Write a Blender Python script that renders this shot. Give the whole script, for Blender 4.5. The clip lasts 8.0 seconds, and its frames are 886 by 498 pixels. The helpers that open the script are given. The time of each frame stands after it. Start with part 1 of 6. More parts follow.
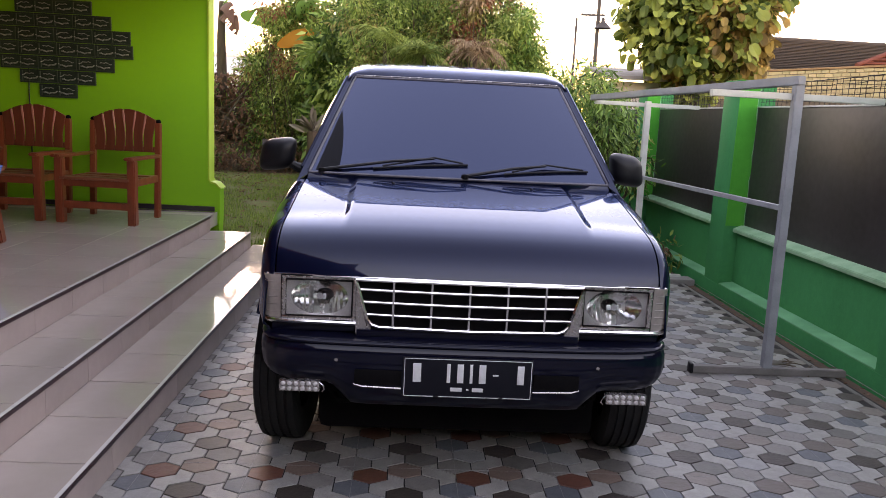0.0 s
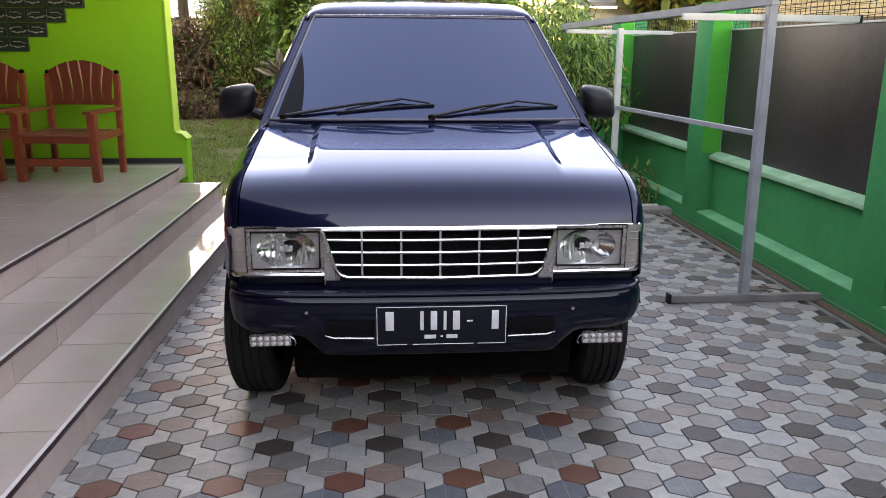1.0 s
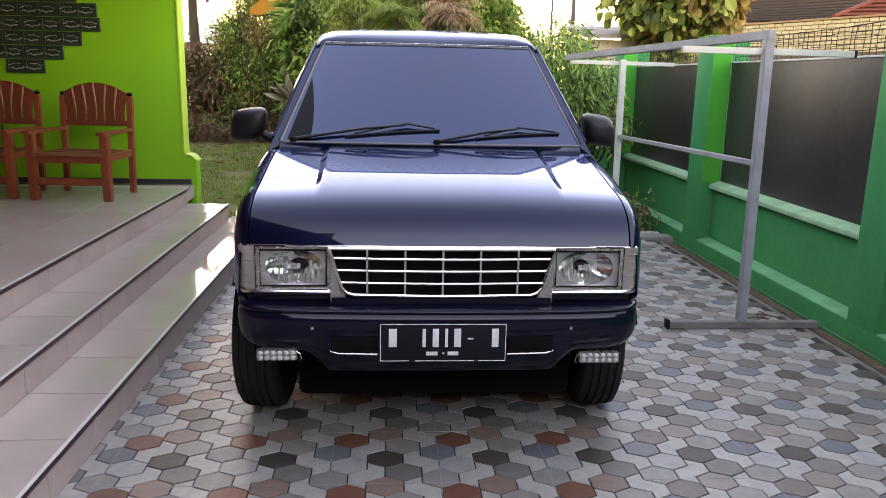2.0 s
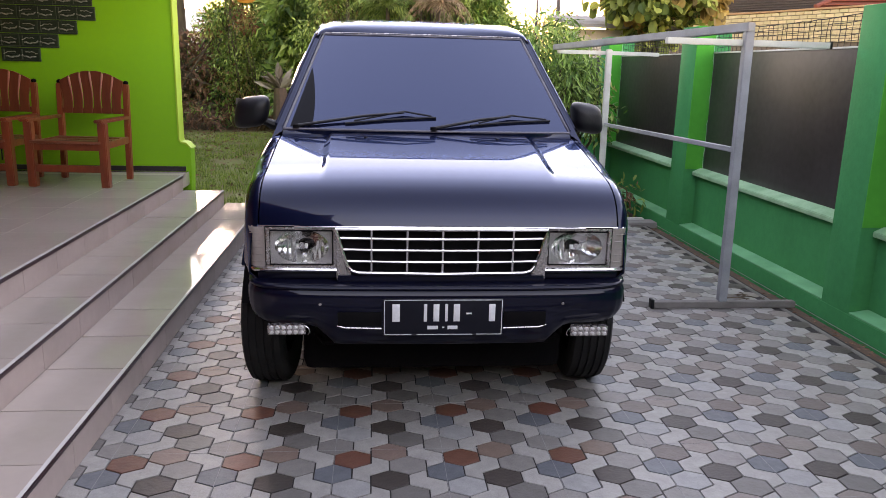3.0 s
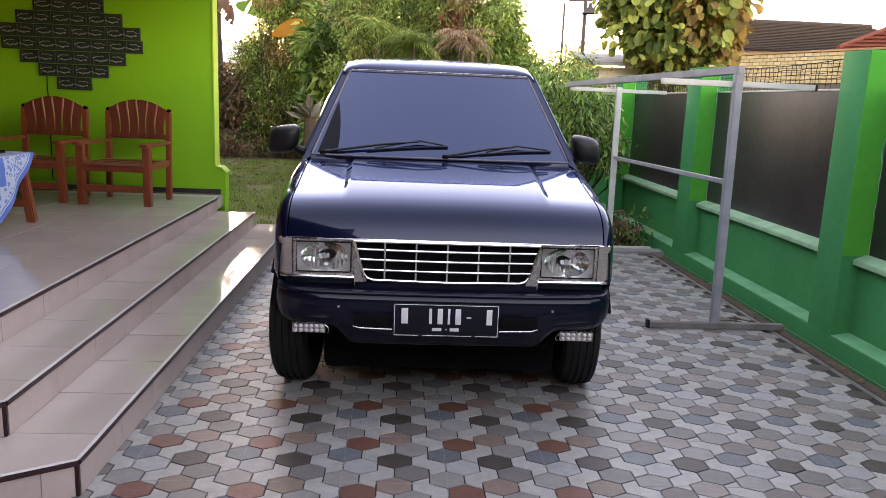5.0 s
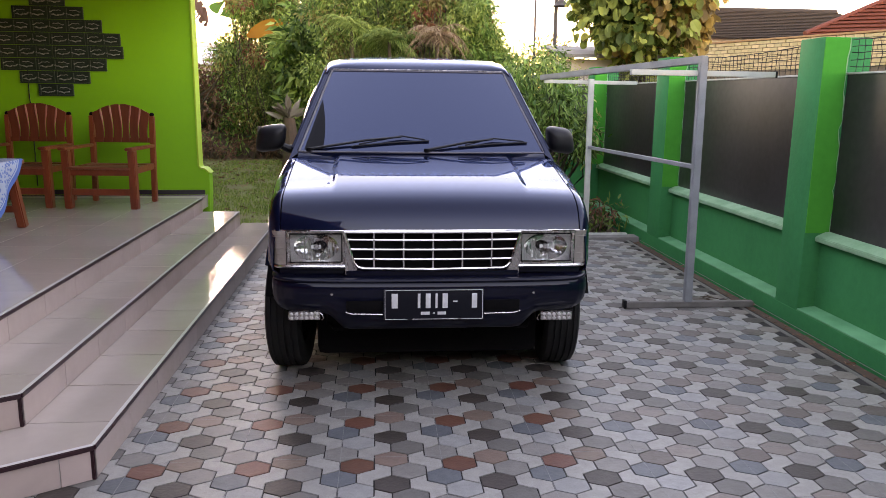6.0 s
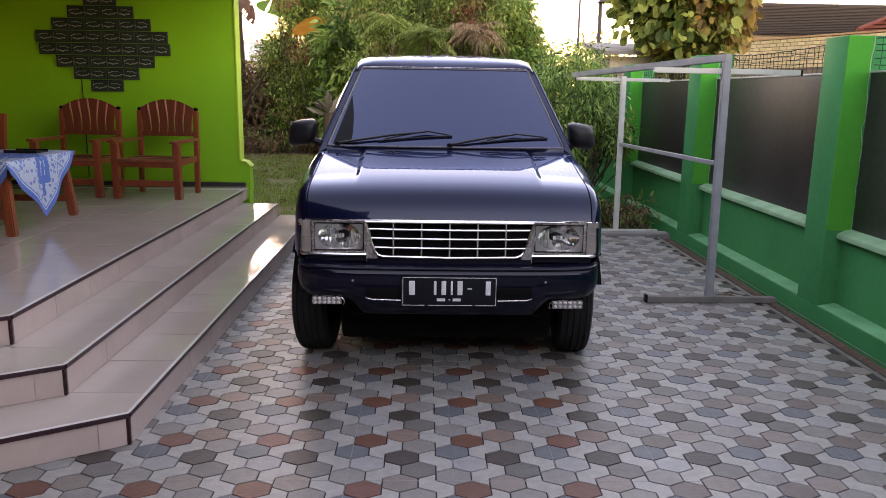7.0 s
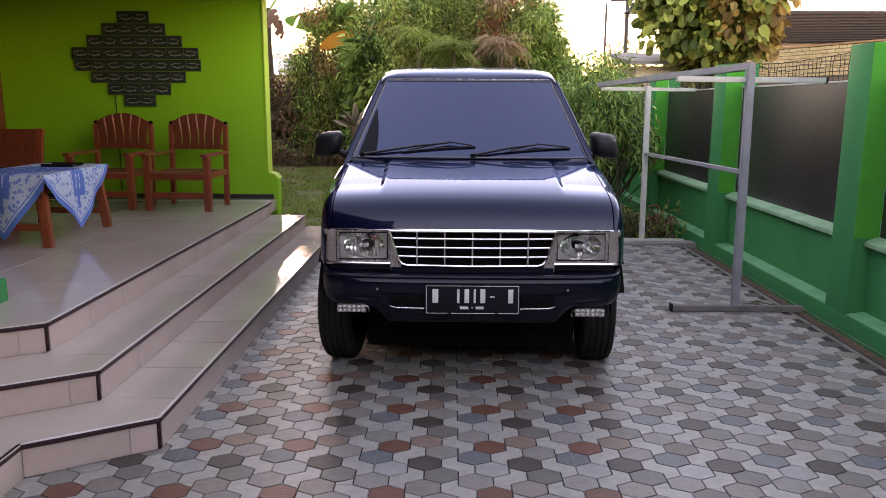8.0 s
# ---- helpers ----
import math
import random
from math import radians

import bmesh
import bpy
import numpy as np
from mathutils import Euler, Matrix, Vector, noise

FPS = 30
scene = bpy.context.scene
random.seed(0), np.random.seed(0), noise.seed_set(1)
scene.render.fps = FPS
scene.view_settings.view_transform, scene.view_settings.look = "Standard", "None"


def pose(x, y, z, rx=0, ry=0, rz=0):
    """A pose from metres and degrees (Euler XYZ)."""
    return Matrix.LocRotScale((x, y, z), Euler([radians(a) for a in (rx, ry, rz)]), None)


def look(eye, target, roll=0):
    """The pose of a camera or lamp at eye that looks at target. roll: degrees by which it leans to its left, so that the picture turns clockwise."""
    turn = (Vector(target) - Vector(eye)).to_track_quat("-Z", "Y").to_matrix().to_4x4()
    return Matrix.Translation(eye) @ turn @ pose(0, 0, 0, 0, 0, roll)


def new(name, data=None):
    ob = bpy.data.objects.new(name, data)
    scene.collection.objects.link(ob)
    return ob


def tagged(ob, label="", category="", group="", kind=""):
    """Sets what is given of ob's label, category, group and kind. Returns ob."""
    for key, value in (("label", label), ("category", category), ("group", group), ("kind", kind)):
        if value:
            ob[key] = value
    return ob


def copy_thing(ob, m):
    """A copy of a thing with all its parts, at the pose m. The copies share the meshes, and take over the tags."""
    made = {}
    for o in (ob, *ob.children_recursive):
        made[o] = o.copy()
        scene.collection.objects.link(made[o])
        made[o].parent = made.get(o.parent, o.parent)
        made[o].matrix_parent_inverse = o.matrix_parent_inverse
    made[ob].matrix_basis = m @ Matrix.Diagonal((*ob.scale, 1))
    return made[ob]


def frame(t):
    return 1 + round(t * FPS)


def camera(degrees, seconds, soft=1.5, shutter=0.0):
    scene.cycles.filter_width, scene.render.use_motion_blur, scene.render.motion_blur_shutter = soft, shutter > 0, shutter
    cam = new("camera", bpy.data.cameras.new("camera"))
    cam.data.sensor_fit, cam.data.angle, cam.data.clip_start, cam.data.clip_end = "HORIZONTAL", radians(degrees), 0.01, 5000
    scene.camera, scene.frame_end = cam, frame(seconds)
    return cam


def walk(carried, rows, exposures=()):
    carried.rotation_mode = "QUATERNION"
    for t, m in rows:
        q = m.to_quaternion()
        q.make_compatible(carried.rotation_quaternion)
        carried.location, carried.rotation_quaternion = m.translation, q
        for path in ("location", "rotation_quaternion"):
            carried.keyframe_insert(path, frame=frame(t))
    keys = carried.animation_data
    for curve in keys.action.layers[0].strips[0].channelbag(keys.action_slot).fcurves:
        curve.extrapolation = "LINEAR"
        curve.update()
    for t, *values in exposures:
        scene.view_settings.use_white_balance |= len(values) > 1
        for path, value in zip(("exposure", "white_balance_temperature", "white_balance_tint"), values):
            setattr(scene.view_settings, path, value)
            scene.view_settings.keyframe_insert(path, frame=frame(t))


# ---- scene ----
cam = camera(60.5, 8.0, soft=0.5)
PATH = [
    (0, (1.15, 0.294, 1.389), (1.248, 2.261, 1.042), 2.9),
    (0.5, (1.198, 0.294, 1.393), (1.274, 2.251, 0.987), 2.3),
    (1, (1.201, 0.365, 1.4), (1.348, 2.295, 0.895), 0.4),
    (1.2, (1.185, 0.395, 1.401), (1.35, 2.337, 0.954), 0.6),
    (2.3, (1.198, 0.238, 1.397), (1.331, 2.187, 0.968), 1.4),
    (2.5, (1.183, 0.228, 1.406), (1.372, 2.176, 0.993), 1.9),
    (3, (1.127, 0.105, 1.402), (1.306, 2.042, 0.938), 1.4),
    (3.5, (1.133, 0.006, 1.42), (1.307, 1.952, 0.99), 0.7),
    (4, (1.176, -0.107, 1.418), (1.27, 1.854, 1.036), 1.7),
    (5.3, (1.179, -0.366, 1.413), (1.295, 1.592, 1.024), 2.4),
    (5.5, (1.152, -0.409, 1.417), (1.263, 1.543, 0.995), 1.3),
    (6, (1.141, -0.502, 1.416), (1.307, 1.452, 1.021), 0.7),
    (6.5, (1.198, -0.58, 1.425), (1.296, 1.381, 1.044), 1.2),
    (7, (1.262, -0.68, 1.419), (1.312, 1.278, 1.014), 0.9),
    (7.5, (1.284, -0.728, 1.415), (1.321, 1.237, 1.04), 1.0),
    (8, (1.284, -0.73, 1.415), (1.261, 1.235, 1.039), 0.3),
]
walk(cam, [(t, look(eye, target, roll)) for t, eye, target, roll in PATH], exposures=[(t, e + 0.97, 8800, tint + 6) for t, e, tint in (
    (0.0, 2.75, 40), (0.5, 2.78, 40), (1.0, 3.12, 34), (2.5, 3.13, 37), (3.0, 3.06, 38), (3.5, 3.2, 36), (4.0, 3.1, 37), (5.5, 3.0, 38), (7.0, 2.72, 40), (8.0, 2.68, 42))])

# ---- world and light ----
SUN_EL, SUN_AZ = 5.0, 352.0      # degrees; azimuth clockwise from +y
world = bpy.data.worlds.new("world")
scene.world = world
world.use_nodes = True
wn = world.node_tree.nodes
sky = wn.new("ShaderNodeTexSky")
sky.sky_type, sky.sun_disc = "NISHITA", False
sky.sun_elevation, sky.sun_rotation = radians(SUN_EL), radians(SUN_AZ)
sky.air_density, sky.dust_density, sky.ozone_density = 1.0, 0.05, 1.0
wn["Background"].inputs["Strength"].default_value = 0.15
world.node_tree.links.new(sky.outputs["Color"], wn["Background"].inputs["Color"])

sun_data = bpy.data.lights.new("sun", "SUN")
sun_data.energy, sun_data.angle, sun_data.color = 0.2, radians(20), (1.0, 0.86, 0.68)
sun = new("sun", sun_data)
sx = math.sin(radians(SUN_AZ)) * math.cos(radians(SUN_EL))
sy = math.cos(radians(SUN_AZ)) * math.cos(radians(SUN_EL))
sz = math.sin(radians(SUN_EL))
sun.matrix_world = look((sx * 40, sy * 40, sz * 40), (0, 0, 0))


# ---- materials ----
def surf(name, c1, c2=None, scale=4.0, rough=0.6, metal=0.0, bump=0.0, bscale=60.0, coat=0.0, fine=0.25,
         vary=0.0, spec=0.5, stretch=(1, 1, 1), trans=0.0, ior=1.5, sub=0.0, coat_rough=0.03, isle=0.0, grain=12.0, tint=None, coat_ior=1.5):
    """A surface of two colours mixed by coarse and fine noise, with relief."""
    m = bpy.data.materials.new(name)
    m.use_nodes = True
    nt = m.node_tree
    b = nt.nodes["Principled BSDF"]
    c2 = c2 or tuple(v * 0.82 for v in c1)
    tc = nt.nodes.new("ShaderNodeTexCoord")
    mp = nt.nodes.new("ShaderNodeMapping")
    mp.inputs["Scale"].default_value = stretch
    if vary:
        own = nt.nodes.new("ShaderNodeObjectInfo")
        shift = nt.nodes.new("ShaderNodeVectorMath")
        shift.operation = "MULTIPLY_ADD"
        shift.inputs[1].default_value = (37.0, 53.0, 71.0)
        nt.links.new(own.outputs["Random"], shift.inputs[0])
        nt.links.new(tc.outputs["Object"], shift.inputs[2])
        nt.links.new(shift.outputs["Vector"], mp.inputs["Vector"])
    else:
        nt.links.new(tc.outputs["Object"], mp.inputs["Vector"])
    n1 = nt.nodes.new("ShaderNodeTexNoise")
    n1.inputs["Scale"].default_value, n1.inputs["Detail"].default_value = scale, 6
    n2 = nt.nodes.new("ShaderNodeTexNoise")
    n2.inputs["Scale"].default_value, n2.inputs["Detail"].default_value = scale * grain, 4
    for n in (n1, n2):
        nt.links.new(mp.outputs["Vector"], n.inputs["Vector"])
    mixf = nt.nodes.new("ShaderNodeMix")
    mixf.inputs["Factor"].default_value = fine
    nt.links.new(n1.outputs["Fac"], mixf.inputs["A"])
    nt.links.new(n2.outputs["Fac"], mixf.inputs["B"])
    ramp = nt.nodes.new("ShaderNodeValToRGB")
    ramp.color_ramp.elements[0].position, ramp.color_ramp.elements[1].position = 0.34, 0.66
    ramp.color_ramp.elements[0].color, ramp.color_ramp.elements[1].color = (*c2, 1), (*c1, 1)
    nt.links.new(mixf.outputs["Result"], ramp.inputs["Fac"])
    out = ramp.outputs["Color"]
    if vary or isle:
        hsv = nt.nodes.new("ShaderNodeHueSaturation")
        mr = nt.nodes.new("ShaderNodeMapRange")
        if vary:
            src = nt.nodes.new("ShaderNodeObjectInfo").outputs["Random"]
        else:
            src = nt.nodes.new("ShaderNodeNewGeometry").outputs["Random Per Island"]
        amount = vary or isle
        mr.inputs["To Min"].default_value, mr.inputs["To Max"].default_value = 1 - amount, 1 + amount
        nt.links.new(src, mr.inputs["Value"])
        nt.links.new(mr.outputs["Result"], hsv.inputs["Value"])
        mh = nt.nodes.new("ShaderNodeMapRange")
        mh.inputs["To Min"].default_value, mh.inputs["To Max"].default_value = 0.5 + amount * 0.06, 0.5 - amount * 0.06
        nt.links.new(src, mh.inputs["Value"])
        nt.links.new(mh.outputs["Result"], hsv.inputs["Hue"])
        nt.links.new(out, hsv.inputs["Color"])
        out = hsv.outputs["Color"]
    nt.links.new(out, b.inputs["Base Color"])
    rr = nt.nodes.new("ShaderNodeMapRange")
    rr.inputs["To Min"].default_value, rr.inputs["To Max"].default_value = rough * 0.85, min(1.0, rough * 1.15)
    nt.links.new(n2.outputs["Fac"], rr.inputs["Value"])
    nt.links.new(rr.outputs["Result"], b.inputs["Roughness"])
    b.inputs["Metallic"].default_value = metal
    b.inputs["Specular IOR Level"].default_value = spec
    if tint:
        b.inputs["Specular Tint"].default_value = (*tint, 1)
        b.inputs["Coat Tint"].default_value = (*tint, 1)
    b.inputs["Coat IOR"].default_value = coat_ior
    b.inputs["Coat Weight"].default_value, b.inputs["Coat Roughness"].default_value = coat, coat_rough
    b.inputs["Transmission Weight"].default_value, b.inputs["IOR"].default_value = trans, ior
    if sub:
        b.inputs["Subsurface Weight"].default_value = sub
        b.inputs["Subsurface Radius"].default_value = (0.01, 0.01, 0.005)
    if bump:
        n3 = nt.nodes.new("ShaderNodeTexNoise")
        n3.inputs["Scale"].default_value, n3.inputs["Detail"].default_value = bscale, 5
        nt.links.new(mp.outputs["Vector"], n3.inputs["Vector"])
        bp = nt.nodes.new("ShaderNodeBump")
        bp.inputs["Strength"].default_value, bp.inputs["Distance"].default_value = bump, 0.01
        nt.links.new(n3.outputs["Fac"], bp.inputs["Height"])
        nt.links.new(bp.outputs["Normal"], b.inputs["Normal"])
    return m


def leafmat(name, c1, c2, rough=0.45, glow=0.35):
    """Thin leaves: diffuse and translucent, each leaf of its own tone."""
    m = bpy.data.materials.new(name)
    m.use_nodes = True
    nt = m.node_tree
    b = nt.nodes["Principled BSDF"]
    geo = nt.nodes.new("ShaderNodeNewGeometry")
    tc = nt.nodes.new("ShaderNodeTexCoord")
    big = nt.nodes.new("ShaderNodeTexNoise")
    big.inputs["Scale"].default_value, big.inputs["Detail"].default_value = 1.9, 3.0
    nt.links.new(tc.outputs["Object"], big.inputs["Vector"])
    add = nt.nodes.new("ShaderNodeMath")
    add.operation = "ADD"
    nt.links.new(geo.outputs["Random Per Island"], add.inputs[0])
    nt.links.new(big.outputs["Fac"], add.inputs[1])
    half = nt.nodes.new("ShaderNodeMath")
    half.operation = "MULTIPLY"
    half.inputs[1].default_value = 0.5
    nt.links.new(add.outputs[0], half.inputs[0])
    ramp = nt.nodes.new("ShaderNodeValToRGB")
    ramp.color_ramp.elements[0].position, ramp.color_ramp.elements[1].position = 0.32, 0.68
    ramp.color_ramp.elements[0].color, ramp.color_ramp.elements[1].color = (*c1, 1), (*c2, 1)
    nt.links.new(half.outputs[0], ramp.inputs["Fac"])
    nt.links.new(ramp.outputs["Color"], b.inputs["Base Color"])
    b.inputs["Roughness"].default_value = rough
    b.inputs["Specular IOR Level"].default_value = 0.3
    tr = nt.nodes.new("ShaderNodeBsdfTranslucent")
    nt.links.new(ramp.outputs["Color"], tr.inputs["Color"])
    mx = nt.nodes.new("ShaderNodeMixShader")
    mx.inputs["Fac"].default_value = glow
    nt.links.new(b.outputs["BSDF"], mx.inputs[1])
    nt.links.new(tr.outputs["BSDF"], mx.inputs[2])
    nt.links.new(mx.outputs["Shader"], nt.nodes["Material Output"].inputs["Surface"])
    return m


M_NAVY = surf("navy car paint", (0.0038, 0.0050, 0.012), (0.0030, 0.0040, 0.0095), 3, rough=0.3, spec=0.2, coat=1.0, coat_rough=0.012, bump=0.006, bscale=2.5, tint=(0.43, 0.60, 1.0), coat_ior=1.39)
M_BUMPER = surf("navy bumper paint", (0.0036, 0.0040, 0.0125), (0.0028, 0.0031, 0.0095), 3, rough=0.4, spec=0.05, coat=0.55, coat_rough=0.04, tint=(0.7, 0.78, 1.0), bump=0.01, bscale=5)
M_CHROME = surf("chrome", (0.74, 0.73, 0.73), (0.66, 0.65, 0.65), 5, rough=0.22, metal=1.0)
M_DULL = surf("dulled chrome plastic", (0.50, 0.465, 0.45), (0.43, 0.40, 0.385), 3, rough=0.27, metal=0.85, fine=0.1)
M_BLACK = surf("black plastic", (0.008, 0.008, 0.010), (0.005, 0.005, 0.007), 10, rough=0.45, spec=0.25, bump=0.05, bscale=200)
M_RUBBER = surf("worn tyre rubber", (0.012, 0.012, 0.013), (0.020, 0.019, 0.018), 9, rough=0.8, spec=0.2, bump=0.25, bscale=120)
M_UNDER = surf("dusty black underbody", (0.004, 0.004, 0.005), (0.007, 0.006, 0.006), 8, rough=0.85, spec=0.06)
M_GLASS = surf("dark tinted window film", (0.004, 0.006, 0.018), (0.0035, 0.005, 0.015), 2, rough=0.03, ior=2.05, bump=0.004, bscale=1.4, tint=(0.49, 0.63, 1.0))
M_GLASSD = surf("near-black glass", (0.002, 0.002, 0.003), (0.0015, 0.0015, 0.002), 2, rough=0.08, spec=0.12)
M_SEAL = surf("greyed seal rubber", (0.115, 0.108, 0.130), (0.075, 0.070, 0.085), 14, rough=0.35)
M_LENS = surf("clear lamp lens", (0.93, 0.94, 0.95), (0.88, 0.88, 0.88), 4, rough=0.06, trans=1.0, ior=1.35)
M_AMBER = surf("grey corner lamp lens", (0.31, 0.26, 0.24), (0.20, 0.17, 0.155), 9, rough=0.2, coat=0.6)
M_MIRRORED = surf("lamp reflector", (0.86, 0.86, 0.85), (0.76, 0.76, 0.75), 6, rough=0.14, metal=1.0)
M_SURROUND = surf("grey lamp panel", (0.55, 0.53, 0.51), (0.42, 0.40, 0.385), 6, rough=0.30, metal=0.5)
M_BULB = surf("milky bulb glass", (0.85, 0.85, 0.82), (0.8, 0.8, 0.75), 6, rough=0.15)
M_PLATE = surf("black number plate", (0.005, 0.0055, 0.010), (0.008, 0.008, 0.013), 12, rough=0.45, spec=0.2)
M_WHITE = surf("white plate paint", (0.72, 0.72, 0.72), (0.55, 0.55, 0.56), 30, rough=0.5)
M_LED = surf("pearly light bead", (0.52, 0.49, 0.47), (0.40, 0.37, 0.36), 10, rough=0.2)
M_LIME = surf("lime green wall paint", (0.165, 0.51, 0.008), (0.142, 0.465, 0.007), 1.4, rough=0.7, bump=0.08, bscale=90, fine=0.35)
M_LIMETRIM = surf("pale lime trim paint", (0.36, 0.56, 0.05), (0.30, 0.48, 0.03), 3, rough=0.6, bump=0.06, bscale=80)
M_GREEN = surf("emerald fence paint", (0.005, 0.25, 0.088), (0.004, 0.20, 0.070), 1.8, rough=0.6, spec=0.04, bump=0.12, bscale=50, fine=0.4)
M_GREENB = surf("bright green pillar paint", (0.007, 0.34, 0.042), (0.005, 0.29, 0.036), 1.8, rough=0.6, spec=0.05, bump=0.1, bscale=50, fine=0.4)
M_PLEDGE = surf("paler green plinth ledge", (0.07, 0.36, 0.17), (0.03, 0.26, 0.11), 6, rough=0.7, bump=0.1, bscale=50)
M_LEDGE = surf("pale green ledge", (0.24, 0.46, 0.28), (0.12, 0.32, 0.17), 7, rough=0.7, bump=0.15, bscale=60)
M_PANEL = surf("dark brown sheet panel", (0.024, 0.020, 0.020), (0.046, 0.040, 0.041), 1.6, rough=0.36, spec=0.25, bump=0.02, bscale=4, fine=0.3)
M_STEEL = surf("blue-grey painted steel tube", (0.27, 0.285, 0.305), (0.20, 0.21, 0.225), 9, rough=0.5, bump=0.08, bscale=90)
M_PALESTEEL = surf("pale grey steel tube", (0.56, 0.57, 0.52), (0.44, 0.45, 0.41), 9, rough=0.5, bump=0.08, bscale=90)
M_BASEBAR = surf("dusty grey steel bar", (0.20, 0.18, 0.165), (0.13, 0.12, 0.11), 9, rough=0.7, bump=0.1, bscale=60)
M_TILE = surf("glossy greige floor tile", (0.475, 0.392, 0.345), (0.42, 0.346, 0.304), 2.2, rough=0.06, vary=0.05, fine=0.2, bump=0.012, bscale=7)
M_RISER = surf("pinkish beige riser tile", (0.54, 0.41, 0.37), (0.46, 0.35, 0.315), 2.0, rough=0.25, vary=0.05)
M_NOSE = surf("maroon step nosing", (0.042, 0.012, 0.016), (0.026, 0.008, 0.012), 12, rough=0.3)
M_LIP = surf("tile lip with painted highlight", (0.70, 0.66, 0.63), (0.60, 0.56, 0.54), 6, rough=0.12)
M_GROUT = surf("pale tile grout", (0.42, 0.40, 0.37), (0.30, 0.28, 0.26), 20, rough=0.9)
M_SKIRT = surf("black skirting tile", (0.02, 0.018, 0.017), (0.03, 0.028, 0.026), 8, rough=0.35)
M_ROSTER = surf("dark green pierced block", (0.022, 0.045, 0.024), (0.012, 0.026, 0.014), 9, rough=0.75, bump=0.2, bscale=60)
M_ROSTERL = surf("block rim with painted highlights", (0.42, 0.46, 0.42), (0.025, 0.040, 0.03), 34, rough=0.85, fine=0.4)
M_WOOD = surf("red-brown varnished wood", (0.30, 0.060, 0.024), (0.19, 0.036, 0.016), 5, rough=0.33, stretch=(3, 3, 0.7), bump=0.06, bscale=40, coat=0.3, coat_rough=0.2)
M_WOODL = surf("paler wood edge", (0.52, 0.20, 0.14), (0.40, 0.13, 0.09), 9, rough=0.45)
M_WOODD = surf("red-brown slat", (0.22, 0.048, 0.021), (0.14, 0.028, 0.013), 5, rough=0.38, stretch=(4, 4, 0.6), bump=0.06, bscale=40)
M_WOODS = surf("worn brown seat slat", (0.27, 0.085, 0.045), (0.19, 0.050, 0.026), 5, rough=0.4, stretch=(0.6, 4, 4), bump=0.06, bscale=40)
M_HOLE = surf("dark joint dirt", (0.032, 0.027, 0.026), (0.018, 0.016, 0.015), 12, rough=0.95)
M_SOIL = surf("brown garden soil", (0.125, 0.070, 0.045), (0.065, 0.038, 0.026), 2.2, rough=0.95, bump=0.5, bscale=14, fine=0.45)
M_CONC = surf("grey concrete border", (0.26, 0.24, 0.225), (0.18, 0.165, 0.155), 3, rough=0.85, bump=0.15, bscale=40)
M_BARK = surf("brown bark", (0.12, 0.085, 0.055), (0.06, 0.042, 0.030), 8, rough=0.9, stretch=(3, 3, 0.6), bump=0.5, bscale=25)
M_BLOCK = surf("pale limestone block", (0.64, 0.50, 0.27), (0.50, 0.38, 0.20), 4, rough=0.9, vary=0.12, bump=0.25, bscale=30)
M_COPE = surf("ochre coping", (0.42, 0.24, 0.11), (0.32, 0.17, 0.08), 4, rough=0.9)
M_MORTAR = surf("dark mortar", (0.20, 0.15, 0.10), (0.13, 0.10, 0.07), 8, rough=0.95)
M_ROOF = surf("grey-brown roof tile", (0.046, 0.034, 0.031), (0.034, 0.026, 0.024), 3, rough=0.85, bump=0.2, bscale=12)
M_REDROOF = surf("red clay roof", (0.16, 0.036, 0.022), (0.115, 0.028, 0.018), 3, rough=0.85, bump=0.2, bscale=12)
M_PLASTER = surf("pale plaster", (0.62, 0.55, 0.50), (0.52, 0.46, 0.42), 1.5, rough=0.85, bump=0.08, bscale=30)
M_WIRE = surf("black net cord", (0.035, 0.030, 0.028), (0.02, 0.018, 0.016), 20, rough=0.9)
M_POLE = surf("weathered grey pole", (0.055, 0.050, 0.052), (0.04, 0.036, 0.036), 5, rough=0.8)
M_DARKWALL = surf("dark plaster of unseen walls", (0.055, 0.048, 0.044), (0.035, 0.031, 0.029), 0.8, rough=0.9, bump=0.1, bscale=20)
M_LAWN = surf("patchy short lawn", (0.12, 0.16, 0.026), (0.115, 0.075, 0.032), 1.3, rough=0.95, bump=0.6, bscale=30, fine=0.5)
L_BUSH = leafmat("shrub leaf", (0.030, 0.078, 0.016), (0.21, 0.33, 0.075))
L_RED = leafmat("reddish leaf", (0.13, 0.045, 0.022), (0.32, 0.12, 0.055))
L_BRIGHT = leafmat("fresh shrub leaf", (0.12, 0.20, 0.036), (0.45, 0.55, 0.16))
L_BAMBOO = leafmat("drooping narrow leaf", (0.055, 0.15, 0.028), (0.25, 0.42, 0.10))
L_WARM = leafmat("yellowing leaf", (0.19, 0.16, 0.045), (0.42, 0.33, 0.12))
L_BIG = leafmat("broad round leaf", (0.055, 0.10, 0.020), (0.42, 0.47, 0.12), 0.5, 0.45)
L_BIGW = leafmat("yellow-brown broad leaf", (0.18, 0.12, 0.04), (0.54, 0.37, 0.12), 0.45, 0.4)
L_BANANA = leafmat("banana leaf", (0.10, 0.24, 0.05), (0.20, 0.38, 0.10), 0.35, 0.5)
L_ORANGE = leafmat("dried orange leaf", (0.50, 0.19, 0.03), (0.62, 0.30, 0.05), 0.5, 0.3)
L_DRY = leafmat("dry brown litter", (0.10, 0.045, 0.026), (0.26, 0.135, 0.085), 0.8, 0.1)
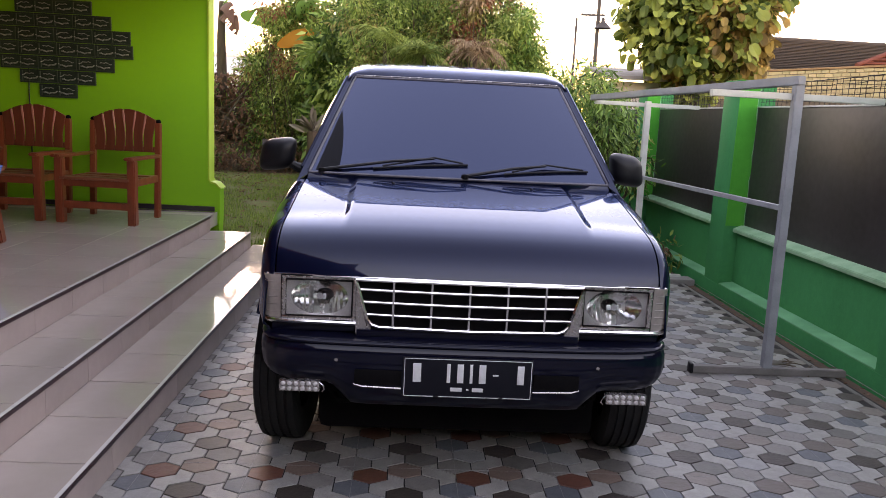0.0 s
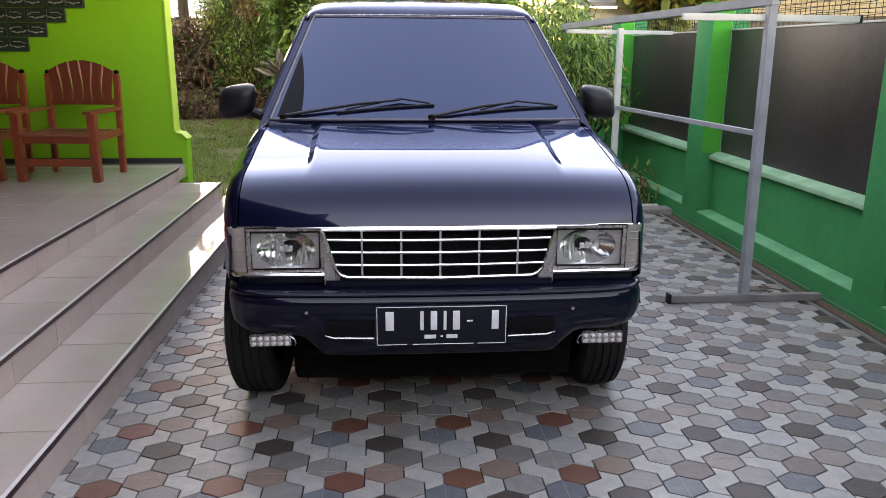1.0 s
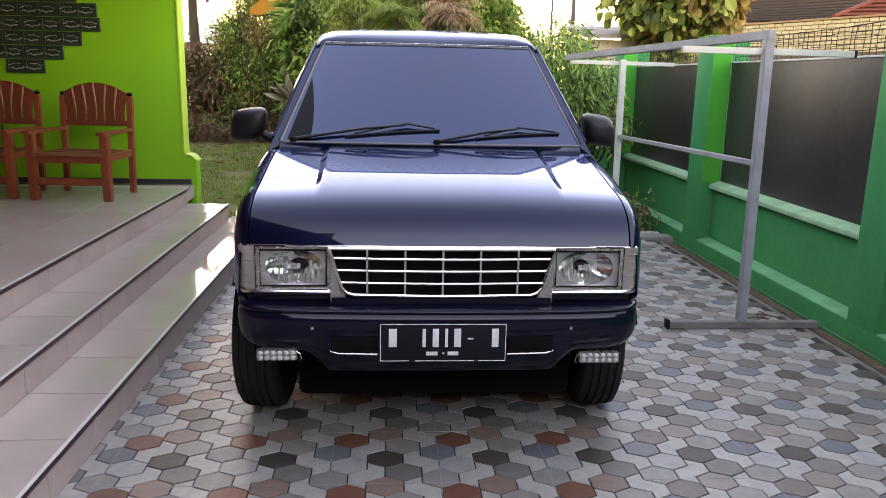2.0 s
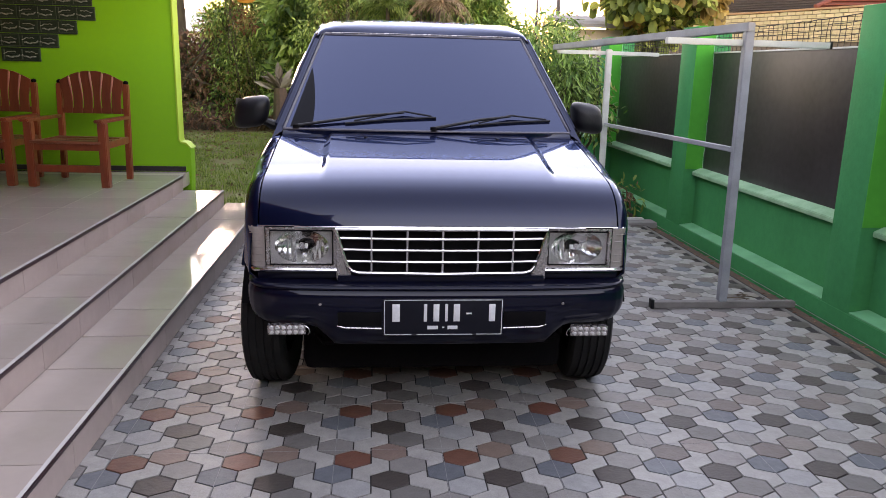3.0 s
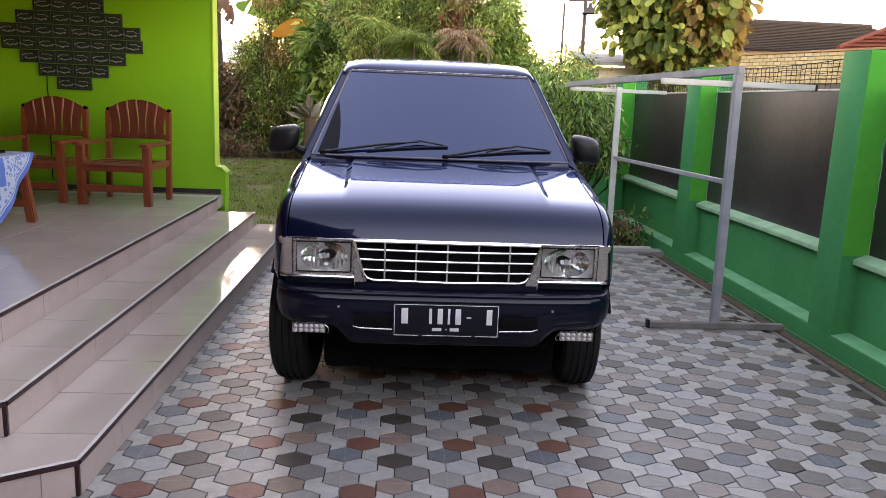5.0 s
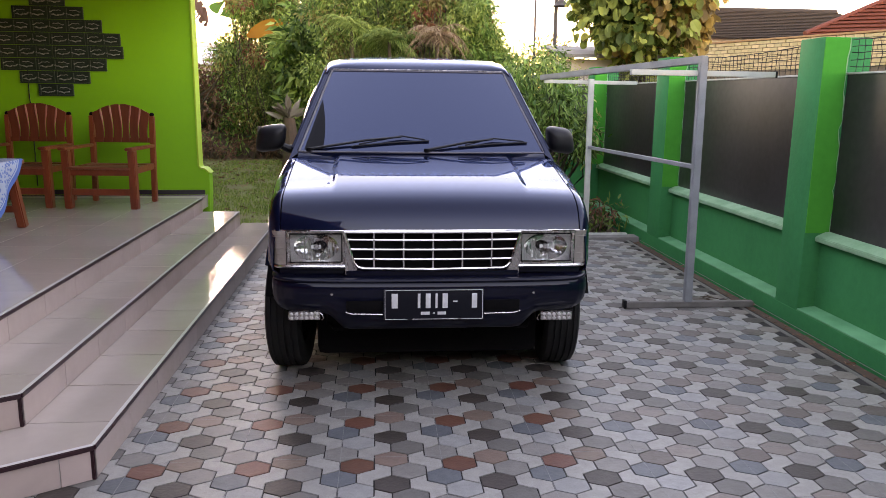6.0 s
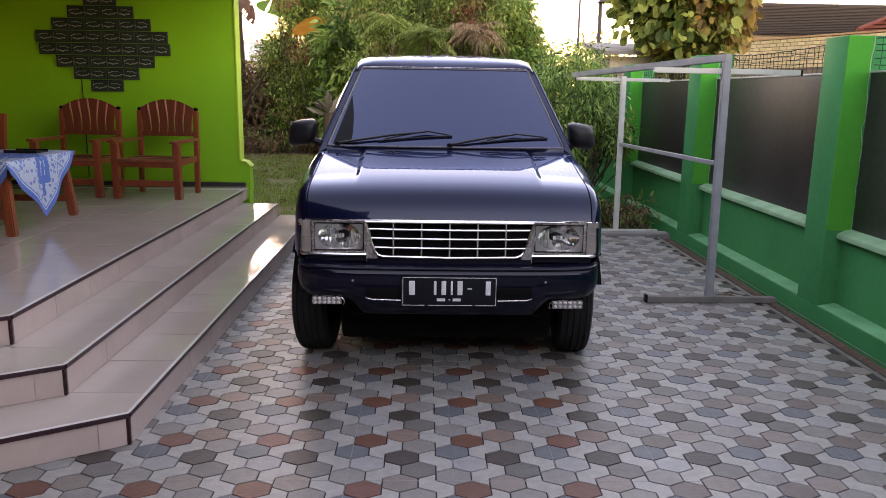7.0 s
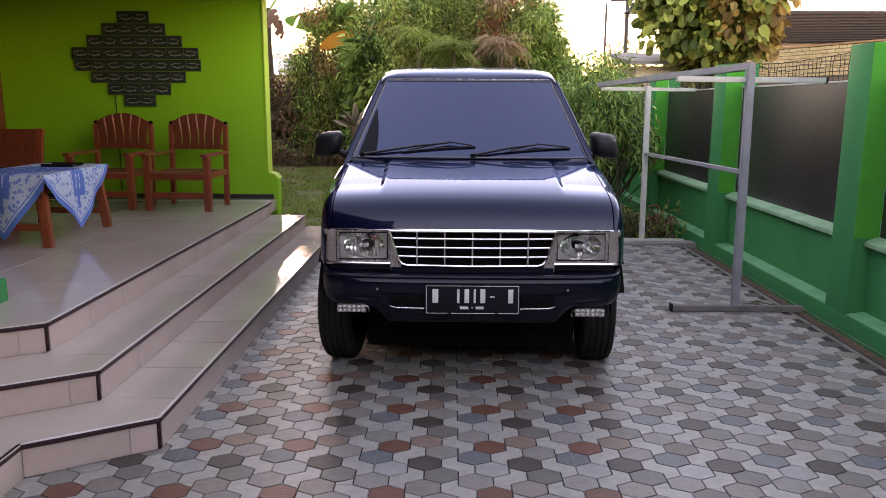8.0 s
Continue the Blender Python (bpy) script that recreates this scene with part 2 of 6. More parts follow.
L_FROND = leafmat("withered frond", (0.24, 0.15, 0.085), (0.52, 0.37, 0.24), 0.7, 0.3)
L_FERN = leafmat("feathery frond", (0.09, 0.17, 0.035), (0.40, 0.48, 0.15), 0.5, 0.4)
L_GRASS = leafmat("grass blade", (0.07, 0.13, 0.018), (0.23, 0.32, 0.055), 0.6, 0.3)
HEX = {
    "mauve": surf("faded mauve brown paver", (0.162, 0.127, 0.111), (0.102, 0.081, 0.069), 24, rough=0.48, vary=0.10, bump=0.22, bscale=70, fine=0.6),
    "red": surf("brick red paver", (0.182, 0.071, 0.048), (0.112, 0.045, 0.029), 24, rough=0.48, vary=0.10, bump=0.22, bscale=70, fine=0.6),
    "blue": surf("blue grey paver", (0.136, 0.147, 0.158), (0.077, 0.085, 0.094), 24, rough=0.48, vary=0.09, bump=0.22, bscale=70, fine=0.6),
    "pale": surf("pale grey paver", (0.323, 0.319, 0.306), (0.201, 0.199, 0.194), 24, rough=0.48, vary=0.07, bump=0.22, bscale=70, fine=0.6),
    "lilac": surf("lilac grey paver", (0.240, 0.224, 0.204), (0.159, 0.146, 0.135), 24, rough=0.48, vary=0.08, bump=0.22, bscale=70, fine=0.6),
    "beige": surf("warm beige grey paver", (0.244, 0.204, 0.178), (0.157, 0.130, 0.112), 24, rough=0.48, vary=0.10, bump=0.22, bscale=70, fine=0.6),
    "rosy": surf("rosy brown paver", (0.232, 0.159, 0.125), (0.146, 0.098, 0.078), 24, rough=0.48, vary=0.10, bump=0.22, bscale=70, fine=0.6),
    "dark": surf("dark brown grey paver", (0.074, 0.057, 0.048), (0.040, 0.032, 0.028), 24, rough=0.48, vary=0.12, bump=0.22, bscale=70, fine=0.6),
    "grey": surf("mid grey paver", (0.162, 0.151, 0.137), (0.101, 0.092, 0.083), 24, rough=0.48, vary=0.09, bump=0.22, bscale=70, fine=0.6),
    "filler": surf("whitish zigzag paver", (0.371, 0.354, 0.323), (0.236, 0.223, 0.205), 24, rough=0.48, vary=0.06, bump=0.22, bscale=70, fine=0.6),
}


# ---- builders ----
def part(name, bm, material, parent=None, label="", flat=False, sharp=35):
    """Links a bmesh as one mesh object under a thing or a part."""
    bm.normal_update()
    if not flat:
        for f in bm.faces:
            f.smooth = True
        for e in bm.edges:
            if len(e.link_faces) == 2 and e.calc_face_angle(0) > radians(sharp):
                e.smooth = False
    me = bpy.data.meshes.new(name)
    bm.to_mesh(me)
    bm.free()
    me.materials.append(material)
    ob = new(name, me)
    ob.parent = parent
    if label:
        tagged(ob, label)
    return ob


def thing(name, label, category, x=0, y=0, z=0, rz=0, group="", kind=""):
    ob = new(name)
    ob.empty_display_size = 0.1
    ob.matrix_basis = pose(x, y, z, 0, 0, rz)
    return tagged(ob, label, category, group, kind)


def box(x0, x1, y0, y1, z0, z1, b=0.0, bm=None):
    bm = bm or bmesh.new()
    m = Matrix.LocRotScale(((x0 + x1) / 2, (y0 + y1) / 2, (z0 + z1) / 2), None, (abs(x1 - x0), abs(y1 - y0), abs(z1 - z0)))
    vs = bmesh.ops.create_cube(bm, size=1, matrix=m)["verts"]
    if b:
        es = list({e for v in vs for e in v.link_edges})
        bmesh.ops.bevel(bm, geom=es, offset=b, segments=2, affect="EDGES", profile=0.6)
    return bm


def beam(p, q, w, h, b=0.0, bm=None, up=(0, 0, 1)):
    """A bar of section w by h from p to q."""
    bm = bm or bmesh.new()
    p, q = Vector(p), Vector(q)
    d = q - p
    y = d.normalized()
    u = Vector(up)
    if abs(y.dot(u)) > 0.98:
        u = Vector((0, 1, 0))
    x = y.cross(u).normalized()
    z = x.cross(y)
    m = Matrix((x * w, d, z * h)).transposed().to_4x4()
    m.translation = (p + q) / 2
    vs = bmesh.ops.create_cube(bm, size=1, matrix=m)["verts"]
    if b:
        es = list({e for v in vs for e in v.link_edges})
        bmesh.ops.bevel(bm, geom=es, offset=b, segments=2, affect="EDGES")
    return bm


def tube(pts, r, seg=10, bm=None, caps=True):
    """A round bar along points; r is one radius or one a point."""
    bm = bm or bmesh.new()
    pts = [Vector(p) for p in pts]
    rs = r if isinstance(r, (list, tuple)) else [r] * len(pts)
    rings = []
    for i, p in enumerate(pts):
        d = (pts[min(i + 1, len(pts) - 1)] - pts[max(i - 1, 0)]).normalized()
        u = Vector((0, 0, 1)) if abs(d.z) < 0.9 else Vector((1, 0, 0))
        a = d.cross(u).normalized()
        c = a.cross(d)
        rings.append([bm.verts.new(p + (a * math.cos(k * math.tau / seg) + c * math.sin(k * math.tau / seg)) * rs[i]) for k in range(seg)])
    for r0, r1 in zip(rings, rings[1:]):
        for k in range(seg):
            bm.faces.new((r0[k], r0[(k + 1) % seg], r1[(k + 1) % seg], r1[k]))
    if caps:
        bm.faces.new(rings[0][::-1])
        bm.faces.new(rings[-1])
    return bm


def prism(poly, z0, z1, b=0.0, bm=None, axis="z"):
    """A polygon of (u, v) pushed from z0 to z1 along an axis."""
    bm = bm or bmesh.new()
    put = {"z": lambda u, v, w: (u, v, w), "y": lambda u, v, w: (u, w, v), "x": lambda u, v, w: (w, u, v)}[axis]
    lo = [bm.verts.new(put(u, v, z0)) for u, v in poly]
    hi = [bm.verts.new(put(u, v, z1)) for u, v in poly]
    n = len(poly)
    fs = [bm.faces.new(lo[::-1]), bm.faces.new(hi)]
    fs += [bm.faces.new((lo[i], lo[(i + 1) % n], hi[(i + 1) % n], hi[i])) for i in range(n)]
    bmesh.ops.recalc_face_normals(bm, faces=fs)
    if b:
        bmesh.ops.bevel(bm, geom=list({e for f in fs for e in f.edges}), offset=b, segments=2, affect="EDGES")
    return bm


def sheet(fn, nu, nv, bm=None, thick=0.0):
    """A surface fn(u, v) for u, v in 0..1; thick pushes a second skin along -normal."""
    bm = bm or bmesh.new()
    vs = [[bm.verts.new(fn(i / nu, j / nv)) for j in range(nv + 1)] for i in range(nu + 1)]
    fs = [bm.faces.new((vs[i][j], vs[i + 1][j], vs[i + 1][j + 1], vs[i][j + 1])) for i in range(nu) for j in range(nv)]
    if thick:
        bm.normal_update()
        bmesh.ops.solidify(bm, geom=fs, thickness=thick)
    return bm


def lathe(profile, seg=32, bm=None, axis="x"):
    """Turns a profile of (along, radius) round an axis through the origin."""
    bm = bm or bmesh.new()
    rings = []
    for a, r in profile:
        ring = []
        for k in range(seg):
            c, s = r * math.cos(k * math.tau / seg), r * math.sin(k * math.tau / seg)
            ring.append(bm.verts.new({"x": (a, c, s), "y": (s, a, c), "z": (c, s, a)}[axis]))
        rings.append(ring)
    for r0, r1 in zip(rings, rings[1:]):
        for k in range(seg):
            bm.faces.new((r0[k], r0[(k + 1) % seg], r1[(k + 1) % seg], r1[k]))
    bmesh.ops.remove_doubles(bm, verts=bm.verts, dist=1e-5)
    bmesh.ops.recalc_face_normals(bm, faces=bm.faces)
    return bm


def sm(a, b, x):
    t = min(1.0, max(0.0, (x - a) / (b - a)))
    return t * t * (3 - 2 * t)


def interp(x, xs, ys):
    return float(np.interp(x, xs, ys))


LANCE = (np.array([(0, 0, 0), (.3, .13, .03), (.3, -.13, .03), (.7, .10, .0), (.7, -.10, 0), (1, 0, -.10), (.35, 0, -.015), (.7, 0, -.03)]),
         [(0, 6, 1), (0, 2, 6), (1, 6, 7, 3), (6, 2, 4, 7), (3, 7, 5), (7, 4, 5)])
RV = [(0.0, 0.0)] + [(0.52 - 0.52 * math.cos(a) * (1.0 if a < 2.6 else 0.96), 0.40 * math.sin(a) ** 0.8) for a in (0.55, 1.05, 1.57, 2.1, 2.6)] + [(1.0, 0.0)]
ROUND = (np.array([(x, y, 0.34 * y - 0.24 * x * x) for x, y in RV] + [(x, -y, 0.34 * y - 0.24 * x * x) for x, y in RV[1:-1]] + [(0.3, 0, -0.05), (0.7, 0, -0.15)]),
         [(0, 12, 1), (1, 12, 2), (2, 12, 13, 3), (3, 13, 4), (4, 13, 5), (5, 13, 6), (0, 7, 12), (7, 8, 12), (8, 9, 13, 12), (9, 10, 13), (10, 11, 13), (11, 6, 13)])
SPRIG = (np.array([(0, 0, 0), (.45, .19, .05), (.45, -.19, .05), (1, 0, -.14), (.5, 0, -.03)]), [(0, 4, 1), (0, 2, 4), (1, 4, 3), (4, 2, 3)])
STRAP = (np.array([(0, .018, 0), (0, -.018, 0), (.4, .036, .05), (.4, -.036, .05), (.75, .024, .0), (.75, -.024, .0), (1, 0, -.14)]), [(0, 1, 3, 2), (2, 3, 5, 4), (4, 5, 6)])
BLADE = (np.array([(0, .03, 0), (0, -.03, 0), (.1, 0.02, .55), (.1, -.02, .55), (.32, 0, 1.0)]), [(0, 1, 3, 2), (2, 3, 4)])


def leaves(name, centres, sizes, ways, shape, material, parent=None, label="", rng=None, roll=1.0):
    """Many leaves in one mesh: each at a centre, of a size, along a way, turned about it by chance."""
    rng = rng or np.random.default_rng(5)
    tv, tf = shape
    n = len(centres)
    d = ways / (np.linalg.norm(ways, axis=1, keepdims=True) + 1e-9)
    up = np.tile(np.array([0.0, 0.0, 1.0]), (n, 1)) + rng.normal(0, 0.5 * roll, (n, 3))
    s = np.cross(up, d)
    s /= np.linalg.norm(s, axis=1, keepdims=True) + 1e-9
    u = np.cross(d, s)
    v = tv[None, :, 0:1] * d[:, None, :] + tv[None, :, 1:2] * s[:, None, :] + tv[None, :, 2:3] * u[:, None, :]
    v = v * sizes[:, None, None] + centres[:, None, :]
    k = len(tv)
    faces = [tuple(i * k + a for a in f) for i in range(n) for f in tf]
    me = bpy.data.meshes.new(name)
    me.from_pydata(v.reshape(-1, 3).tolist(), [], faces)
    me.materials.append(material)
    ob = new(name, me)
    ob.parent = parent
    if label:
        tagged(ob, label)
    return ob


# ---- ground, paving, steps ----
rng = np.random.default_rng(11)
g = bmesh.new()
bmesh.ops.create_grid(g, x_segments=16, y_segments=16, size=400)
ground = part("ground", g, M_SOIL)
ground.location.z = -0.03
tagged(ground, "brown bare garden soil reaching to the horizon", "ground", kind="structure")

# the bed under the pavers, seen only in the joints
paving = part("pavement", box(-4.2, 3.665, -7.0, 6.95, -0.2, -0.004), M_HOLE)
tagged(paving, "driveway paved with hexagon tiles in grey, white and brick red", "pavement", kind="structure")
kerb = part("kerb", box(0.2, 3.79, 6.95, 7.12, -0.15, 0.025, 0.008), M_CONC)
tagged(kerb, "grey concrete edge strip at the end of the paving", "kerb", kind="structure")
apron = part("concrete_apron", box(-4.2, 3.78, -7.0, 1.30, -0.1, 0.0), M_CONC)
tagged(apron, "grey concrete apron at the start of the driveway", "pavement", kind="structure")

PX, PY, TILE_W = 1.016, 2.25, 0.40
HW, HH = 0.0670, 0.1333      # half width and full height of one hexagon


def piece_mesh(name, poly, material, joint=0.0030, bev=0.0010, deep=0.012):
    """A paver of a given outline, shrunk by the joint, its top edge eased."""
    me = bpy.data.meshes.new(name)
    n = len(poly)

    def inset(d):
        out = []
        for i in range(n):
            a, b, c = Vector(poly[i - 1]), Vector(poly[i]), Vector(poly[(i + 1) % n])
            n1 = Vector((-(b - a).y, (b - a).x)).normalized()
            n2 = Vector((-(c - b).y, (c - b).x)).normalized()
            k = (n1 + n2) / (1 + n1.dot(n2))
            out.append(b + k * d)
        return out

    rings = [(inset(joint), -deep), (inset(joint), -0.0010), (inset(joint + bev), 0.0)]
    vs = [(p.x, p.y, z) for ring, z in rings for p in ring]
    fs = [(k * n + i, k * n + (i + 1) % n, (k + 1) * n + (i + 1) % n, (k + 1) * n + i) for k in range(2) for i in range(n)]
    fs.append(tuple(range(2 * n, 3 * n)))
    me.from_pydata(vs, [], fs)
    me.materials.append(material)
    return me


hexagon = [(0, -HH / 2), (HW, -HH / 4), (HW, HH / 4), (0, HH / 2), (-HW, HH / 4), (-HW, -HH / 4)]
# v runs towards the viewer, so y = -v
zig = [(0.1, -0.017), (0.167, 0.017), (0.167, 0.083), (0.1, 0.117), (0.1, 0.167), (0.033, 0.133), (0.033, 0.067), (0.1, 0.033)]
zig_a = [(u - 0.1, -(v - 0.075)) for u, v in zig][::-1]
zig_b = [(u - 0.1, (v - 0.075)) for u, v in zig]
CELLS = [("red", 0.0335, 0.0), ("blue", -0.0335, 0.1), ("pale", 0.0335, 0.2), ("lilac", -0.0335, 0.3),
         ("beige", 0.1665, -0.05), ("lilac", 0.2335, 0.05), ("dark", 0.1665, 0.15), ("grey", 0.2335, 0.25)]
HEXMESH = {k: piece_mesh("paver", hexagon, HEX[k]) for k in HEX if k != "filler"}
ZA, ZB = piece_mesh("zigzag_paver", zig_a, HEX["filler"]), piece_mesh("zigzag_paver", zig_b, HEX["filler"])


def under_steps(x, y):
    return (x < -0.02 and y > 2.25) or (x < -0.45 and y > 1.9)


pav_near, pav_far = [], {}
count = 0
for i in range(-4, 8):
    for j in range(-1, 14):
        for kind, u, v in CELLS:
            x, y = PX + i * TILE_W + u, PY + j * TILE_W - v
            if kind == "red" and (x > 2.0 or y > 4.6):
                kind = "mauve"
            if kind == "beige" and 0.2 < x < 2.3 and 2.1 < y < 4.6:
                kind = "rosy"
            if 1.30 < y < 6.98 and -0.9 < x < 3.60 and not under_steps(x, y):
                if y < 3.06 and x < 3.3 and count < 300 and y > 1.72:
                    count += 1
                    pav_near.append((HEXMESH[kind], x, y, "paver"))
                else:
                    pav_far.setdefault(kind, []).append((hexagon, x, y))
        for kk in (0, 1):
            for poly, mesh, u, v in ((zig_a, ZA, 0.1, 0.075 + 0.2 * kk), (zig_b, ZB, 0.3, 0.175 + 0.2 * kk)):
                x, y = PX + i * TILE_W + u, PY + j * TILE_W - v
                if 1.30 < y < 6.98 and -0.9 < x < 3.60 and not under_steps(x, y):
                    if 1.72 < y < 3.06 and x < 3.3:
                        pav_near.append((mesh, x, y, "zigzag_paver"))
                    else:
                        pav_far.setdefault("filler", []).append((poly, x, y))


def lay_pavers():
    r = np.random.default_rng(3)
    for mesh, x, y, name in pav_near:
        ob = new(name, mesh)
        ob.parent = paving
        ob.location = (x, y, float(r.normal(0, 0.0004)))
        ob.rotation_euler = (float(r.normal(0, 0.0022)), float(r.normal(0, 0.0022)), 0)
    for kind, items in pav_far.items():
        vs, fs = [], []
        for poly, x, y in items:
            z = float(r.normal(0, 0.0004))
            src = {"filler": ZA if poly is zig_a else ZB}.get(kind) or HEXMESH[kind]
            k = len(vs)
            tx, ty = r.normal(0, 0.0022, 2)
            vs += [(p.co.x + x, p.co.y + y, p.co.z + z + p.co.x * tx + p.co.y * ty) for p in src.vertices]
            fs += [tuple(k + a for a in p.vertices) for p in src.polygons]
        me = bpy.data.meshes.new("pavers")
        me.from_pydata(vs, [], fs)
        base = HEX[kind]
        me.materials.append(base)
        ob = new("pavers", me)
        ob.parent = paving
        tagged(ob, kind="stuff")
    bm = bmesh.new()
    for k in range(14):
        box(3.632, 3.664, 1.31 + 0.4 * k + 0.002, 1.31 + 0.4 * k + 0.398, -0.012, 0.0005, 0.0015, bm=bm)
    part("edge_strip", bm, HEX["grey"], paving, "grey edge strip of the paving")
    # thin pale seams between the moulded tiles
    bm = bmesh.new()
    for i in range(-4, 8):
        x = PX - 0.0335 + i * TILE_W
        if x > 0.1:
            box(x - 0.0007, x + 0.0007, 1.3, 6.95, -0.003, 0.0005, bm=bm)
    for j in range(-2, 13):
        y = PY - 0.333 + j * TILE_W
        if y > 1.3:
            box(0.1, 3.63, y - 0.0007, y + 0.0007, -0.003, 0.0005, bm=bm)
    part("seam", bm, HEX["pale"], paving)


# steps and porch: outlines of the three levels (counter-clockwise), far end at y = END
RISE = 0.14
SX = (0.085, -0.235, -0.572)
SY = (2.202, 2.372, 2.610)
END = (7.02, 7.05, 6.98)
HOUSE_X = -3.38
WALL_Y = 7.25


def step_outline(k, grow=0.0):
    x, y = SX[k] + grow, SY[k]
    return [(x, END[k]), (HOUSE_X, END[k]), (HOUSE_X, y - 1.9), (x - 0.43, y - 1.9), (x - 0.43, y - 0.262), (x, y)]


def build_steps():
    names = ("step_1", "step_2", "porch")
    labels = ("lowest tiled step with pinkish risers and a maroon nosing", "middle tiled step with a glossy tread and maroon nosing",
              "raised porch floor of glossy greige tiles with maroon nosing")
    r = np.random.default_rng(8)
    for k in range(3):
        top = RISE * (k + 1)
        core = part(names[k], prism(step_outline(k, -0.012)[::-1], 0.0 if k == 0 else RISE * k - 0.01, top - 0.008), M_GROUT)
        tagged(core, labels[k], "porch" if k == 2 else "step", kind="structure")
        # riser tiles along the side that faces the driveway
        x, y0, y1 = SX[k], SY[k], END[k]
        tile = bpy.data.meshes.new("riser_tile")
        b = box(-0.012, 0.0, 0.0015, 0.3985, RISE * k + 0.001, top - 0.018, 0.001)
        b.to_mesh(tile), b.free()
        tile.materials.append(M_RISER)
        n = int((y1 - y0) / 0.4)
        for i in range(n):
            ob = new("riser_tile", tile)
            ob.parent, ob.location = core, (x, y0 + 0.012 + i * 0.4, 0)
        rest = y0 + 0.012 + n * 0.4
        if y1 - rest > 0.02:
            part("riser_tile", box(x - 0.012, x, rest + 0.0015, y1, RISE * k + 0.001, top - 0.018, 0.001), M_RISER, core)
        # the angled front and the short return
        c = Vector((x, y0, 0))
        d = Vector((x - 0.43, y0 - 0.262, 0))
        side = (d - c).normalized()
        out = Vector((-side.y, side.x, 0))
        if out.y > 0:
            out = -out
        length = (d - c).length
        for a0, a1 in ((0.012, 0.12), (0.12, length)):
            p, q = c + side * (a0 + 0.0015), c + side * (a1 - 0.0015)
            zc = (RISE * k + top - 0.017) / 2
            part("riser_tile", beam(Vector((p.x, p.y, zc)) - out * 0.006, Vector((q.x, q.y, zc)) - out * 0.006, 0.012, RISE - 0.020, 0.001), M_RISER, core)
        part("riser_tile", box(d.x - 0.012, d.x, d.y - 1.64, d.y - 0.002, RISE * k + 0.001, top - 0.018, 0.001), M_RISER, core)
        # upright maroon corner strip
        part("corner_strip", beam((c.x - 0.006, c.y - 0.002, RISE * k + 0.002), (c.x - 0.006, c.y - 0.002, top - 0.016), 0.016, 0.016, 0.003), M_NOSE, core, "maroon corner strip")
        # nosing: maroon band, the lip above painted pale for its edge highlight
        for p, q in (((x - 0.004, y1), (x - 0.004, y0)), ((c.x - 0.002, c.y), (d.x, d.y)), ((d.x - 0.004, d.y), (d.x - 0.004, d.y - 1.62))):
            part("nosing", beam((*p, top - 0.0130), (*q, top - 0.0130), 0.021, 0.0195, 0.003), M_NOSE, core, "maroon nosing strip")
            part("nosing_lip", beam((*p, top - 0.0017), (*q, top - 0.0017), 0.015, 0.0034, 0.0010), M_LIP, core, "tile lip, its edge highlight painted pale")
        # tread tiles
        if k < 2:
            tread = bpy.data.meshes.new("tread_tile")
            w = SX[k] - SX[k + 1] + 0.005
            b = box(-w, -0.008, 0.0015, 0.3985, top - 0.008, top, 0.0012)
            b.to_mesh(tread), b.free()
            tread.materials.append(M_TILE)
            for i in range(n):
                ob = new("tread_tile", tread)
                ob.parent, ob.location = core, (x, y0 + 0.2 + i * 0.4, 0)
                ob.rotation_euler = (float(r.normal(0, 0.0035)), float(r.normal(0, 0.0012)), 0)
            e = y0 + 0.2 + n * 0.4
            if e < y1 - 0.02:
                part("tread_tile", box(x - w, x - 0.008, e + 0.0015, y1, top - 0.008, top, 0.0012), M_TILE, core)
            y = y0 + 0.198
            poly = [(x - 0.008, y), (x - 0.008, y0 + 0.004), (d.x + 0.004, d.y + 0.008), (d.x - 0.0, d.y - 1.6), (d.x - 0.45, d.y - 1.6), (d.x - 0.45, y)]
            part("tread_tile", prism(poly[::-1], top - 0.008, top, 0.0012), M_TILE, core)
        else:
            tread = bpy.data.meshes.new("floor_tile")
            b = box(0.0012, 0.3988, 0.0012, 0.3988, top - 0.008, top, 0.0010)
            b.to_mesh(tread), b.free()
            tread.materials.append(M_TILE)
            nx = 7
            ny = int((y1 - y0 - 0.04) / 0.4) + 1
            for i in range(nx):
                for j in range(ny):
                    tx, ty = x - 0.012 - 0.4 * (i + 1), y1 - 0.4 * (j + 1)
                    if ty > y0 - 0.02:
                        ob = new("floor_tile", tread)
                        ob.parent, ob.location = core, (tx, ty, float(r.normal(0, 0.0002)))
                        ob.rotation_euler = (float(r.normal(0, 0.0008)), float(r.normal(0, 0.0008)), 0)
                        last = ty
            poly = [(x - 0.012, last - 0.0012), (x - 0.012, y0 + 0.004), (d.x + 0.004, d.y + 0.008), (d.x, d.y - 1.6), (HOUSE_X + 0.02, d.y - 1.6), (HOUSE_X + 0.02, last - 0.0012)]
            part("floor_tile", prism(poly[::-1], top - 0.008, top, 0.001), M_TILE, core)


build_steps()

